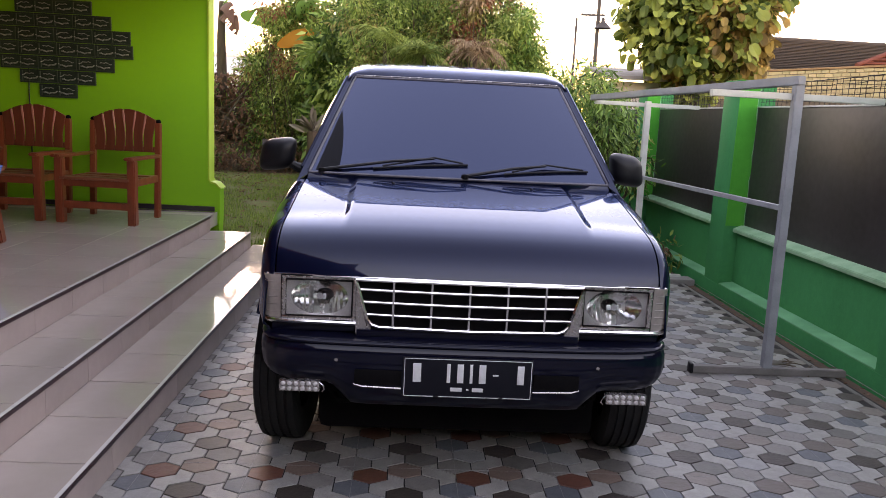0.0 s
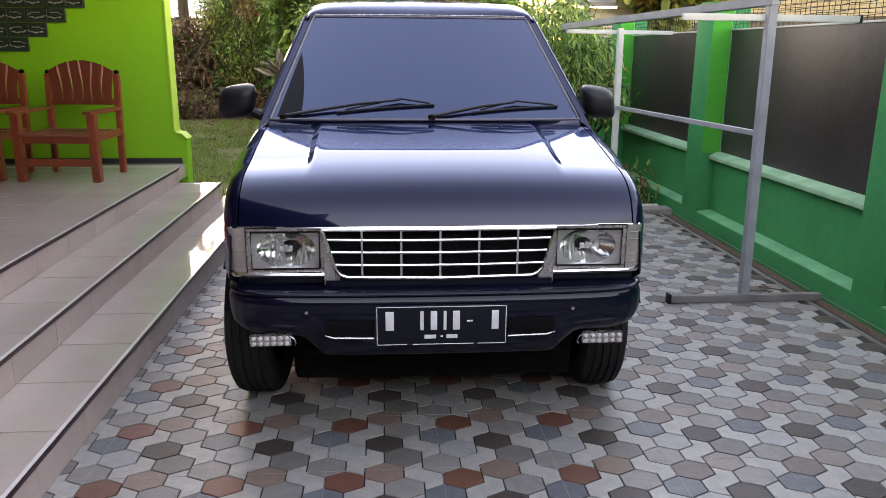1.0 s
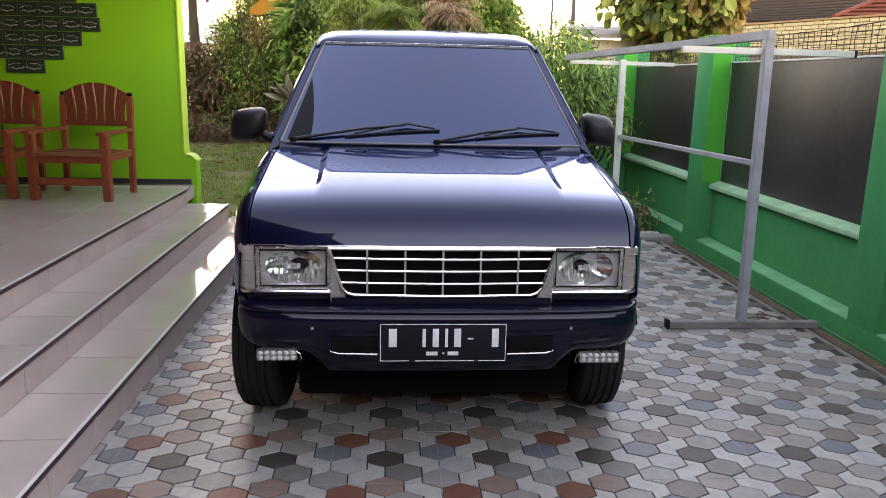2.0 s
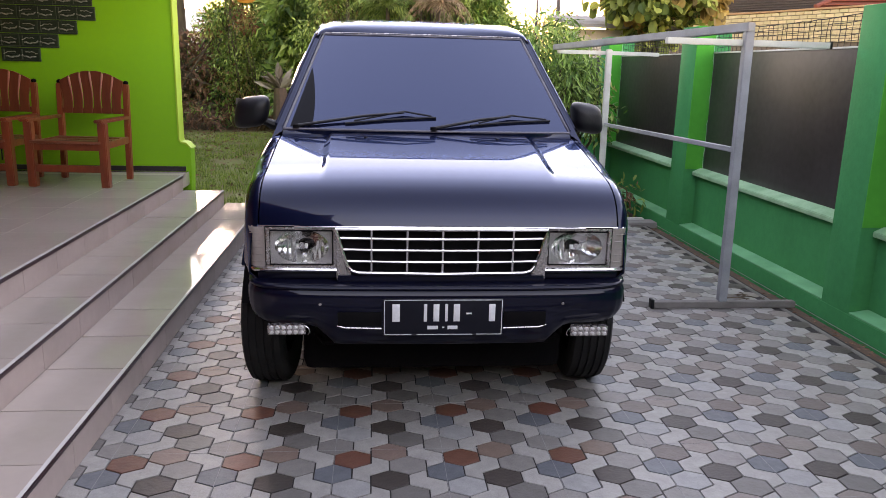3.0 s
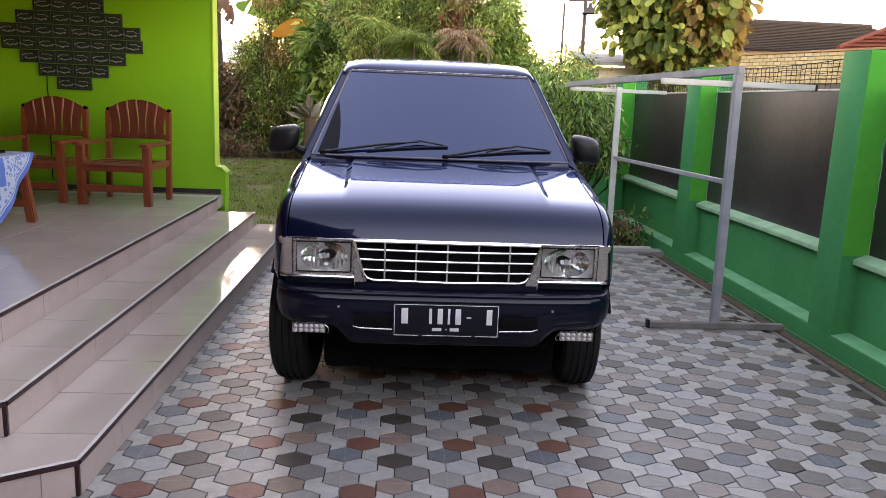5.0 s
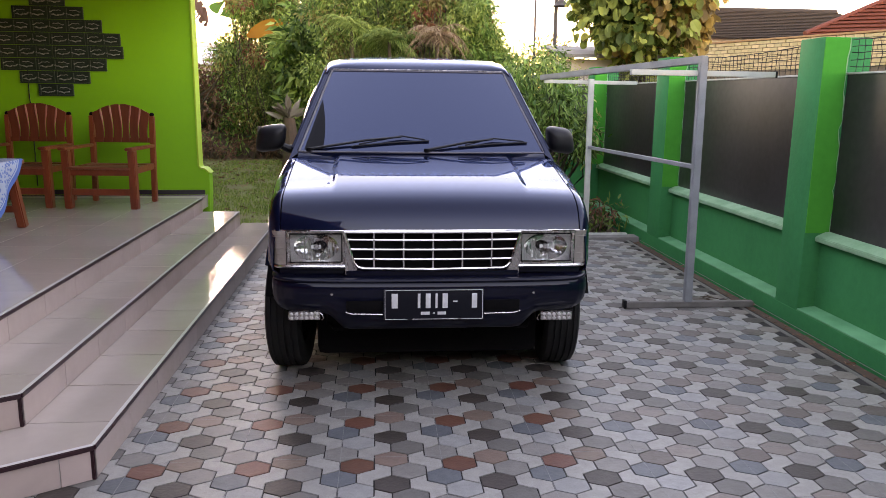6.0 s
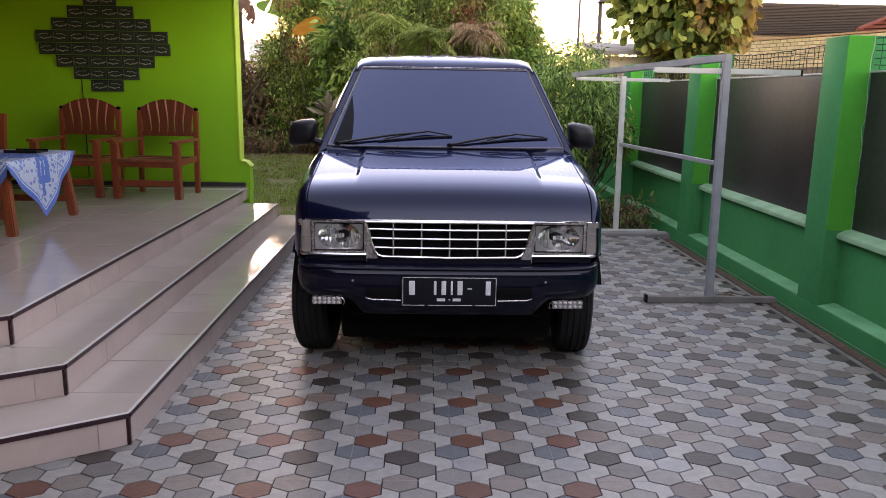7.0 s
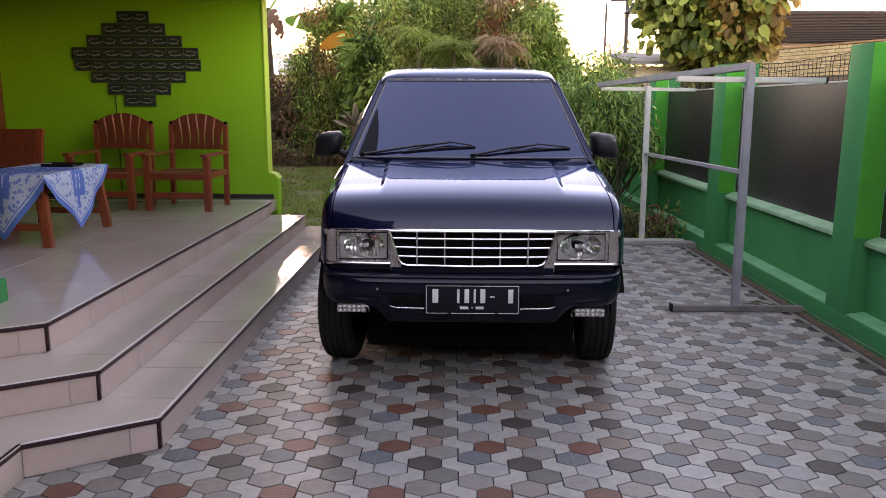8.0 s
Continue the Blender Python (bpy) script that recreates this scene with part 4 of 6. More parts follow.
    # wipers
    for x0, x1, xa, xb, za, zb2, zy in ((-0.63, -0.12, -0.40, 0.035, 1.128, 1.160, 1.180), (0.02, 0.40, 0.20, 0.60, 1.128, 1.153, 1.170)):
        wp = part("wiper", tube([glass_pt(x0, 1.112, .012), glass_pt(x0 + 0.62 * (x1 - x0), 1.112 + 0.62 * (zy - 1.112), .024), glass_pt(x1, zy - 0.006, .022)], [.008, .0065, .005], 8), M_BLACK, car, "black wiper arm")
        part("wiper_blade", tube([glass_pt(xa + (xb - xa) * q, za + (zb2 - za) * q + 0.004 * math.sin(q * math.pi), .010) for q in np.linspace(0, 1, 8)], 0.0055, 6), M_BLACK, wp)
        part("wiper_yoke", tube([glass_pt(xa + .10 * (xb - xa), za + .010, .014), glass_pt(x1, zy, .020), glass_pt(xb - .05 * (xb - xa), zb2 + .004, .014)], 0.0045, 6), M_BLACK, wp)
        part("wiper_pivot", lathe([(0, 0), (0, .018), (.018, .016), (.022, 0)], 14, axis="z"), M_UNDER, wp).location = glass_pt(x0, 1.106, 0.002)
    # mirrors
    for s, x0 in ((-1, 0.0), (1, -0.035)):
        bm = bmesh.new()
        cx, cz = s * (0.872 + x0), 1.165

        def shell(u, v):
            a = u * math.tau
            depth = math.sin(min(1.0, v * 1.08) * math.pi / 2) ** 0.55
            yy = -.060 + .105 * v ** 1.6
            ca, sa = math.cos(a), math.sin(a)
            ex = 0.088 * depth * math.copysign(abs(ca) ** 0.55, ca)
            ez = 0.078 * depth * math.copysign(abs(sa) ** 0.55, sa)
            lean = -s * 0.012 * (ez / 0.078)
            return (cx + ex + lean, 1.17 + yy + 0.03 * (ex * s / 0.088), cz + ez - 0.012 * (ex * s / 0.088))
        mir = part("door_mirror", sheet(shell, 56, 24, bm), M_BLACK, car, "black plastic door mirror housing")
        part("mirror_glass", sheet(lambda u, v: (cx - 0.078 + 0.156 * u, 1.213, cz - 0.066 + 0.132 * v), 1, 1, thick=0.003), M_CHROME, mir, "mirror glass")
        part("mirror_arm", tube([(s * 0.735, 1.20, 1.10), (s * 0.775, 1.19, 1.105), (s * (0.81 + x0 * .5), 1.18, 1.125)], [0.030, 0.024, 0.02], 10), M_BLACK, mir)
    # front panel and lamps
    part("front_panel", sheet(lambda u, v: (-0.735 + 1.47 * u, yf(-0.735 + 1.47 * u) + 0.075, 0.57 + 0.25 * v), 20, 2), M_UNDER, car, "dark panel behind grille and lamps")
    part("hood_trim", tube([(x, yf(x) + 0.006, 0.815 - 0.014 * (abs(x) / .7) ** 2.5) for x in np.linspace(-0.725, 0.725, 41)], 0.0065, 8), M_CHROME, car, "bright chrome strip under the hood edge")
    for s in (-1, 1):
        y0 = 0.112
        lamp = part("headlight", box(s * 0.400, s * 0.668, y0 + 0.088, y0 + 0.10, 0.645, 0.806, 0.004), M_DULL, car, "rectangular clear headlight in a dull chrome bezel")
        bez = bmesh.new()
        box(s * 0.402, s * 0.668, y0, y0 + 0.03, 0.643, 0.660, 0.004, bm=bez)
        box(s * 0.402, s * 0.668, y0, y0 + 0.03, 0.793, 0.806, 0.004, bm=bez)
        box(s * 0.402, s * 0.417, y0 - 0.001, y0 + 0.03, 0.660, 0.793, 0.003, bm=bez)
        box(s * 0.653, s * 0.668, y0 - 0.001, y0 + 0.03, 0.660, 0.793, 0.003, bm=bez)
        part("bezel", bez, M_DULL, lamp)
        ring = [(s * 0.418, 0.661), (s * 0.652, 0.661), (s * 0.652, 0.792), (s * 0.418, 0.792), (s * 0.418, 0.661)]
        part("gasket", tube([(x, y0 - 0.001, z) for x, z in ring], 0.0032, 6), M_UNDER, lamp, "black gasket round the lens")
        ring = [(s * 0.401, 0.643), (s * 0.669, 0.643), (s * 0.669, 0.807), (s * 0.401, 0.807), (s * 0.401, 0.643)]
        part("gap", tube([(x, y0 + 0.002, z) for x, z in ring], 0.0035, 6), M_UNDER, lamp, "dark gap round the bezel")
        cxl, czl = s * 0.535, 0.727

        def bowl(u, v):
            a = u * math.tau
            ex, ez = 0.102 * v * math.cos(a), 0.0645 * v * math.sin(a)
            flute = 0.0007 * math.sin(ex * 330) * sm(0.35, 0.6, v) + 0.0030 * math.sin(ex * 55 + 1.0) * math.cos(ez * 60)
            return (cxl + ex, y0 + 0.074 - 0.054 * v ** 2 + flute, czl + ez)

        def surround(u, v):
            a = u * math.tau
            ca, sa = math.cos(a), math.sin(a)
            k = 1 / max(abs(ca), abs(sa))
            return (cxl + (0.102 + (0.119 * k - 0.102) * v) * ca, y0 + 0.019 - 0.003 * v, czl + (0.0645 + (0.0675 * k - 0.0645) * v) * sa)
        part("reflector", sheet(bowl, 96, 24), M_MIRRORED, lamp, "silvery fluted reflector bowl")
        part("lamp_surround", sheet(surround, 72, 4), M_SURROUND, lamp, "plain grey panel round the reflector")
        part("bulb_shield", lathe([(-0.012, 0.0), (-0.012, 0.012), (0.006, 0.013), (0.012, 0.010)], 16, axis="y"), M_MIRRORED, lamp).location = (cxl, y0 + 0.040, czl)
        part("bulb", tube([(cxl - 0.024, y0 + 0.040, czl - 0.004), (cxl + 0.020, y0 + 0.038, czl - 0.002)], 0.010, 10), M_BULB, lamp)
        ln = part("lens", sheet(lambda u, v: (s * (0.417 + 0.236 * (u if s > 0 else 1 - u)), y0 + 0.006 - 0.006 * math.sin(u * math.pi) + 0.0008 * math.sin(u * 75), 0.660 + 0.133 * v), 96, 6, thick=0.003), M_LENS, lamp, "clear glass lens")
        ln.visible_shadow = False
        # corner lamp, wrapping round to the side
        def corner(u, v):
            q = u if s > 0 else 1 - u
            x = interp(q, (0, .35, .6, .8, 1), (.672, .712, .736, .752, .766))
            y = interp(q, (0, .35, .6, .8, 1), (.118, .128, .155, .205, .290))
            return (s * x, y, 0.650 + 0.155 * v - 0.006 * q)
        cl = part("corner_lamp", sheet(corner, 16, 8, thick=0.01), M_AMBER, car, "greyish clear corner lamp")
        for k in range(5):
            z = 0.672 + 0.027 * k
            part("lens_rib", tube([tuple(Vector(corner(q, (z - 0.65) / 0.155)) + Vector((0, -0.002, 0))) for q in (np.linspace(0.08, 0.92, 8))], 0.0015, 4), M_AMBER, cl)
        part("lamp_trim", tube([(s * 0.395, 0.105, 0.640), (s * 0.55, 0.112, 0.640), (s * 0.67, 0.116, 0.640), (s * 0.712, 0.128, 0.640), (s * 0.738, 0.158, 0.640), (s * 0.762, 0.25, 0.641)], 0.0095, 8), M_CHROME, car, "chrome strip below the lamps")
        # dull cheek between grille and headlight
        cheek = [(s * 0.407, 0.806), (s * 0.394, 0.765), (s * 0.378, 0.71), (s * 0.362, 0.664), (s * 0.348, 0.632), (s * 0.350, 0.602), (s * 0.402, 0.606), (s * 0.402, 0.806)]
        part("grille_cheek", prism(cheek, 0.082, 0.11, 0.003, axis="y"), M_DULL, car, "dull chrome cheek beside the grille")
        part("lower_panel", box(s * 0.402, s * 0.705, 0.13, 0.16, 0.600, 0.634, 0.006), M_BUMPER, car, "dark strip under the lamp")
    # grille
    gr = part("grille", prism([(-.402, .808), (.402, .808), (.40, .600), (-.40, .600)][::-1], 0.105, 0.115, axis="y"), M_UNDER, car, "chrome grid grille on a black backing")
    out = [(-.405, .806), (-.394, .775), (-.376, .712), (-.360, .664), (-.344, .646), (-.320, .638), (0, .636), (.320, .638), (.344, .646), (.360, .664), (.376, .712), (.394, .775), (.405, .806), (0, .809), (-.405, .806)]
    part("grille_frame", tube([(x, 0.062 + 0.02 * (x / .4) ** 2, z) for x, z in out], 0.0075, 8), M_CHROME, gr)
    for z in (.771, .727, .682):
        h = interp(z, (.636, .664, .712, .775, .806), (.33, .358, .374, .392, .402))
        part("grille_bar", tube([(x, 0.064 + 0.02 * (x / .4) ** 2, z) for x in np.linspace(-h, h, 13)], 0.0058, 8), M_CHROME, gr)
    for x in (-0.27, -0.135, 0.0, 0.135, 0.27):
        part("grille_rib", beam((x, 0.075, .637), (x, 0.075, .805), 0.007, 0.02, 0.002), M_CHROME, gr)
    part("grille_valance", box(-0.398, 0.398, 0.074, 0.10, 0.600, 0.628, 0.006), M_BUMPER, car, "dark strip below the grille")
    # bumper
    plan = [(0, 0), (.15, .001), (.30, .004), (.45, .010), (.56, .019), (.63, .032), (.68, .052), (.712, .080), (.733, .115), (.745, .16), (.752, .22), (.756, .30), (.757, .40)]
    prof = [(.13, .598), (.05, .603), (.022, .603), (.008, .600), (.002, .594), (.003, .588), (.009, .583), (.005, .577), (.0, .566), (-.002, .53), (.0, .48), (.006, .44), (.018, .405), (.034, .378), (.055, .356), (.10, .345)]

    def bump_pt(u, v):
        k = (u * 2 - 1) * (len(plan) - 1)
        s = 1 if k >= 0 else -1
        k = abs(k)
        i = min(int(k), len(plan) - 2)
        f = k - i
        px, py = plan[i][0] + (plan[i + 1][0] - plan[i][0]) * f, plan[i][1] + (plan[i + 1][1] - plan[i][1]) * f
        tx, ty = plan[i + 1][0] - plan[i][0], plan[i + 1][1] - plan[i][1]
        n = math.hypot(tx, ty)
        nx, ny = ty / n, -tx / n
        j = v * (len(prof) - 1)
        a = min(int(j), len(prof) - 2)
        g = j - a
        d, z = prof[a][0] + (prof[a + 1][0] - prof[a][0]) * g, prof[a][1] + (prof[a + 1][1] - prof[a][1]) * g
        lift = 0.62 + 0.38 * (1 - sm(.40, .50, px))
        if z < 0.55:
            z = 0.55 - (0.55 - z) * lift
        return (s * (px - nx * d), py - ny * d, z)

    bp = part("bumper", sheet(bump_pt, 96, 45), M_BUMPER, car, "navy painted front bumper with a lipped top", sharp=70)
    for s in (-1, 1):
        # raised black panel gives the air slot its shade; nothing is recessed
        part("air_slot", box(s * 0.232, s * 0.395, -0.0045, 0.004, 0.452, 0.505, 0.003), M_UNDER, bp, "black panel standing for the shaded air slot")
        part("slot_trim", tube([(s * 0.232, -0.006, 0.442), (s * 0.37, -0.001, 0.444), (s * 0.398, 0.002, 0.452)], 0.0032, 6), M_DULL, bp)
        part("screw", lathe([(-.004, 0), (-.004, .006), (.004, .006)], 10, axis="y"), M_DULL, bp).location = (s * 0.46, 0.008, 0.535)
        # light bar with twelve beads
        x0, x1 = (-0.655, -0.515) if s < 0 else (0.497, 0.643)
        zc = 0.437 if s < 0 else 0.424
        led = part("light_bar", box(x0, x1, 0.000, 0.026, zc - 0.019, zc + 0.019, 0.003), M_DULL, car, "small light bar with two rows of pearly beads")
        for r2 in (0, 1):
            for c in range(6):
                part("light_bead", lathe([(0.0, .009), (-0.004, .0085), (-0.008, .005), (-0.009, 0)], 10, axis="y"), M_LED, led).location = (x0 + 0.014 + c * (x1 - x0 - 0.028) / 5, 0.0, zc - 0.009 + 0.018 * r2)
        e = x1 if s < 0 else x0
        part("clip_wire", tube([(e, 0.004, zc + .014), (e - s * 0.012, 0.0, zc + .006), (e - s * 0.016, 0.004, zc - .012), (e - s * 0.008, 0.010, zc - .022)], 0.0022, 5), M_CHROME, led)
    # number plate with plain bars
    plate = part("number_plate", box(-0.227, 0.227, -0.020, -0.012, 0.418, 0.563, 0.003), M_PLATE, car, "black number plate with white bars and border")
    for a in ((-.221, .221, .5565, .5590), (-.221, -.12, .4215, .4240), (-.10, .11, .4215, .4240), (.125, .221, .4215, .4240)):
        part("plate_border", box(a[0], a[1], -0.0212, -0.0195, a[2], a[3]), M_WHITE, plate)
    for a in (-.2225, .2200):
        part("plate_border", box(a, a + 0.0025, -0.0212, -0.0195, .424, .5565), M_WHITE, plate)
    for x0, x1, z0, z1 in ((-.192, -.164, .474, .542), (-.074, -.062, .474, .542), (-.038, -.016, .474, .542), (.006, .016, .474, .542), (.038, .062, .474, .542),
                           (.086, .106, .502, .508), (.172, .196, .474, .542), (-.060, -.020, .443, .457), (-.004, .004, .448, .453), (.016, .054, .443, .457)):
        part("plain_bar", box(x0, x1, -0.0212, -0.0195, z0, z1, 0.0006), M_WHITE, plate)
    # wheels and underside
    for s, y in ((-1, .62), (1, .62), (-1, 3.30), (1, 3.30)):
        w = build_wheel()
        w.parent = car
        w.matrix_basis = pose(s * 0.703, y, 0.33, 0, 0, (0 if s > 0 else 180) + (-4 if y < 1 else 0))
    # reaches low and forward, its black standing for shadow under the car
    part("chassis", box(-0.56, 0.56, 0.36, 4.1, 0.125, 0.46, 0.04), M_UNDER, car, "black chassis, set low to stand for the car's shadow")
    part("axle_beam", tube([(-0.60, 0.62, 0.27), (0.60, 0.62, 0.27)], 0.035, 10), M_UNDER, car)
    for s in (-1, 1):
        part("tow_hook", tube([(s * 0.39, 0.20, 0.335), (s * 0.42, 0.16, 0.328), (s * 0.46, 0.17, 0.325), (s * 0.48, 0.22, 0.33)], 0.010, 8), M_UNDER, car)
    part("exhaust_pipe", tube([(0.2, 0.3, 0.25), (0.25, 1.5, 0.22), (0.3, 3.8, 0.22)], 0.03, 8), M_UNDER, car)
    # added at back, sides and wheels to keep light from under the car
    part("rear_light_block", box(-0.74, 0.74, 4.0, 4.2, 0.20, 0.5), M_UNDER, car)
    for s in (-1, 1):
        part("side_sill", box(s * 0.562, s * 0.76, 1.05, 2.9, 0.20, 0.40, 0.01), M_UNDER, car, "black side sill, set low to block light")
        part("flap_light_block", box(s * 0.56, s * 0.80, 1.03, 1.04, 0.10, 0.45), M_BLACK, car)
    part("inner_floor", box(-0.70, 0.70, 0.95, 4.15, 0.44, 0.50), M_UNDER, car)
    return car


build_car()


# ---- porch furniture ----
def bow(q, x):
    """Sideways bend of a slat's edge at the height q, spreading like a fan."""
    return 0.010 * math.sin(q * 4.2) * (1 if x < 0.02 else -1) + 0.05 * x * (q - 0.5)


def slat_back(x0, x1, z0, crown):
    """One back slat: a board with wavy sides and a rounded head."""
    n = 10
    left = [(x0 + bow(k / n, x0), z0 + (crown(x0) - z0) * k / n) for k in range(n + 1)]
    right = [(x1 + bow(k / n, x1), z0 + (crown(x1) - z0) * k / n) for k in range(n + 1)]
    mid = (x0 + x1) / 2
    return left[::-1] + right + [(mid, crown(mid) + 0.004)]


def build_chair(x, y, rz=0.0):
    """An armchair facing -y, its origin on the floor below the middle of the seat."""
    c = thing("armchair", "red-brown varnished wooden armchair with a fan of curved back slats", "chair", x, y, ZF, rz, group="porch armchairs")
    w, d = 0.285, 0.24
    for s in (-1, 1):
        part("leg", prism([(s * w - .031, -d - .03), (s * w + .031, -d - .03), (s * w + .033, -d + .03), (s * w - .033, -d + .03)], 0.0, 0.505, 0.006), M_WOOD, c)
        part("leg", beam((s * (w - .01), d, 0.0), (s * (w - .01), d + 0.045, 0.785), 0.045, 0.050, 0.006), M_WOOD, c)
        part("finial", lathe([(0, 0.0), (0, .016), (.010, .022), (.022, .020), (.030, .010), (.032, 0)], 12, axis="z"), M_UNDER, c, "dark turned knob").location = (s * (w - .01), d + 0.045, 0.783)
        part("armrest", prism([(s * w - .035, -d - .075), (s * w + .035, -d - .075), (s * w + .045, -d + .10), (s * w + .030, d + .01), (s * w - .026, d + .01), (s * w - .042, -d + .10)], 0.505, 0.530, 0.007), M_WOOD, c)
        part("side_rail", beam((s * w, -d + .02, 0.325), (s * (w - .01), d, 0.330), 0.025, 0.055, 0.004), M_WOOD, c)
    part("front_rail", beam((-w + .03, -d, 0.315), (w - .03, -d, 0.315), 0.025, 0.055, 0.004), M_WOOD, c)
    part("stretcher", beam((-w + .03, -d, 0.145), (w - .03, -d, 0.145), 0.028, 0.055, 0.004), M_WOOD, c)
    part("back_rail", beam((-w + .03, d + .026, 0.565), (w - .03, d + .026, 0.565), 0.025, 0.045, 0.004), M_WOODD, c)
    for k in range(5):
        y0 = -d - 0.035 + k * 0.098
        dip = (0.0, -0.010, -0.016, -0.012, -0.004)[k]
        part("seat_slat", box(-w + .012, w - .012, y0, y0 + 0.090, 0.342 + dip, 0.362 + dip, 0.004), M_WOODS, c)

    def crown(q):
        return 0.800 + 0.088 * (1 - (q / 0.26) ** 2)
    n = 6
    for k in range(n):
        x0 = -0.252 + k * 0.504 / n + 0.005
        x1 = x0 + 0.504 / n - 0.010
        b = prism(slat_back(x0, x1, 0.545, crown), -0.009, 0.009, 0.003, axis="y")
        bmesh.ops.rotate(b, verts=b.verts, cent=(0, 0, 0.45), matrix=Matrix.Rotation(-0.055, 3, "X"))
        bmesh.ops.translate(b, verts=b.verts, vec=(0, d + 0.006, 0))
        part("back_slat", b, M_WOODD, c)
        if k < n - 1:
            top = crown(x1) - 0.012
            pts = [(x1 + 0.004 + bow(q, x1), d - 0.004 + 0.055 * (0.09 + (top - 0.545) * q), 0.545 + (top - 0.545) * q) for q in np.linspace(0.30, 1, 9)]
            part("slat_bead", tube(pts, [0.001, 0.002, 0.003, 0.004, 0.006, 0.007, 0.009, 0.009, 0.007], 6), M_WOODL, c, "paler slat edge")
    return c


chair = build_chair(-1.235, 6.50, -5.0)
copy_thing(chair, pose(-1.985, 6.56, ZF, 0, 0, -2.5))


def build_settee():
    c = thing("settee", "dark red-brown wooden settee with a solid plank back", "settee", -2.93, 6.02, ZF, 0)
    part("back_board", sheet(lambda u, v: (-0.365 + 0.73 * u, 0.22 + 0.10 * v ** 1.5, 0.40 + 0.345 * v), 8, 8, thick=0.025), M_WOODD, c)
    for s in (-1, 1):
        part("back_post", sheet(lambda u, v: (s * 0.39 - 0.03 + 0.06 * u, 0.19 + 0.11 * v ** 1.5, 0.0 + 0.75 * v), 2, 10, thick=0.05), M_WOOD, c)
        part("leg", box(s * 0.39 - .03, s * 0.39 + .03, -0.28, -0.22, 0.0, 0.40, 0.005), M_WOOD, c)
    part("seat", box(-0.36, 0.36, -0.29, 0.21, 0.34, 0.375, 0.006), M_WOODD, c)
    return c


build_settee()

TX0, TX1, TY0, TY1, TZ = -2.06, -1.475, 4.36, 5.37, 0.505


def build_table():
    t = thing("coffee_table", "low red-brown wooden coffee table standing on the porch", "table", (TX0 + TX1) / 2, (TY0 + TY1) / 2, ZF)
    a, b = (TX1 - TX0) / 2, (TY1 - TY0) / 2
    part("tabletop", box(-a, a, -b, b, TZ - 0.035, TZ - 0.003, 0.006), M_WOOD, t)
    for sx2 in (-1, 1):
        for sy2 in (-1, 1):
            part("leg", beam((sx2 * (a - .03), sy2 * (b - .05), 0.0), (sx2 * (a - .075), sy2 * (b - .09), TZ - 0.036), 0.062, 0.062, 0.008), M_WOOD, t)
    for sx2 in (-1, 1):
        part("apron", beam((sx2 * (a - .06), -b + .10, TZ - .085), (sx2 * (a - .06), b - .10, TZ - .085), 0.022, 0.075, 0.003), M_WOOD, t)
    part("stretcher", beam((-a + .05, -b + .07, 0.14), (a - .05, -b + .07, 0.14), 0.03, 0.05, 0.004), M_WOOD, t)
    part("stretcher", beam((-a + .05, b - .07, 0.14), (a - .05, b - .07, 0.14), 0.03, 0.05, 0.004), M_WOOD, t)
    return t


build_table()


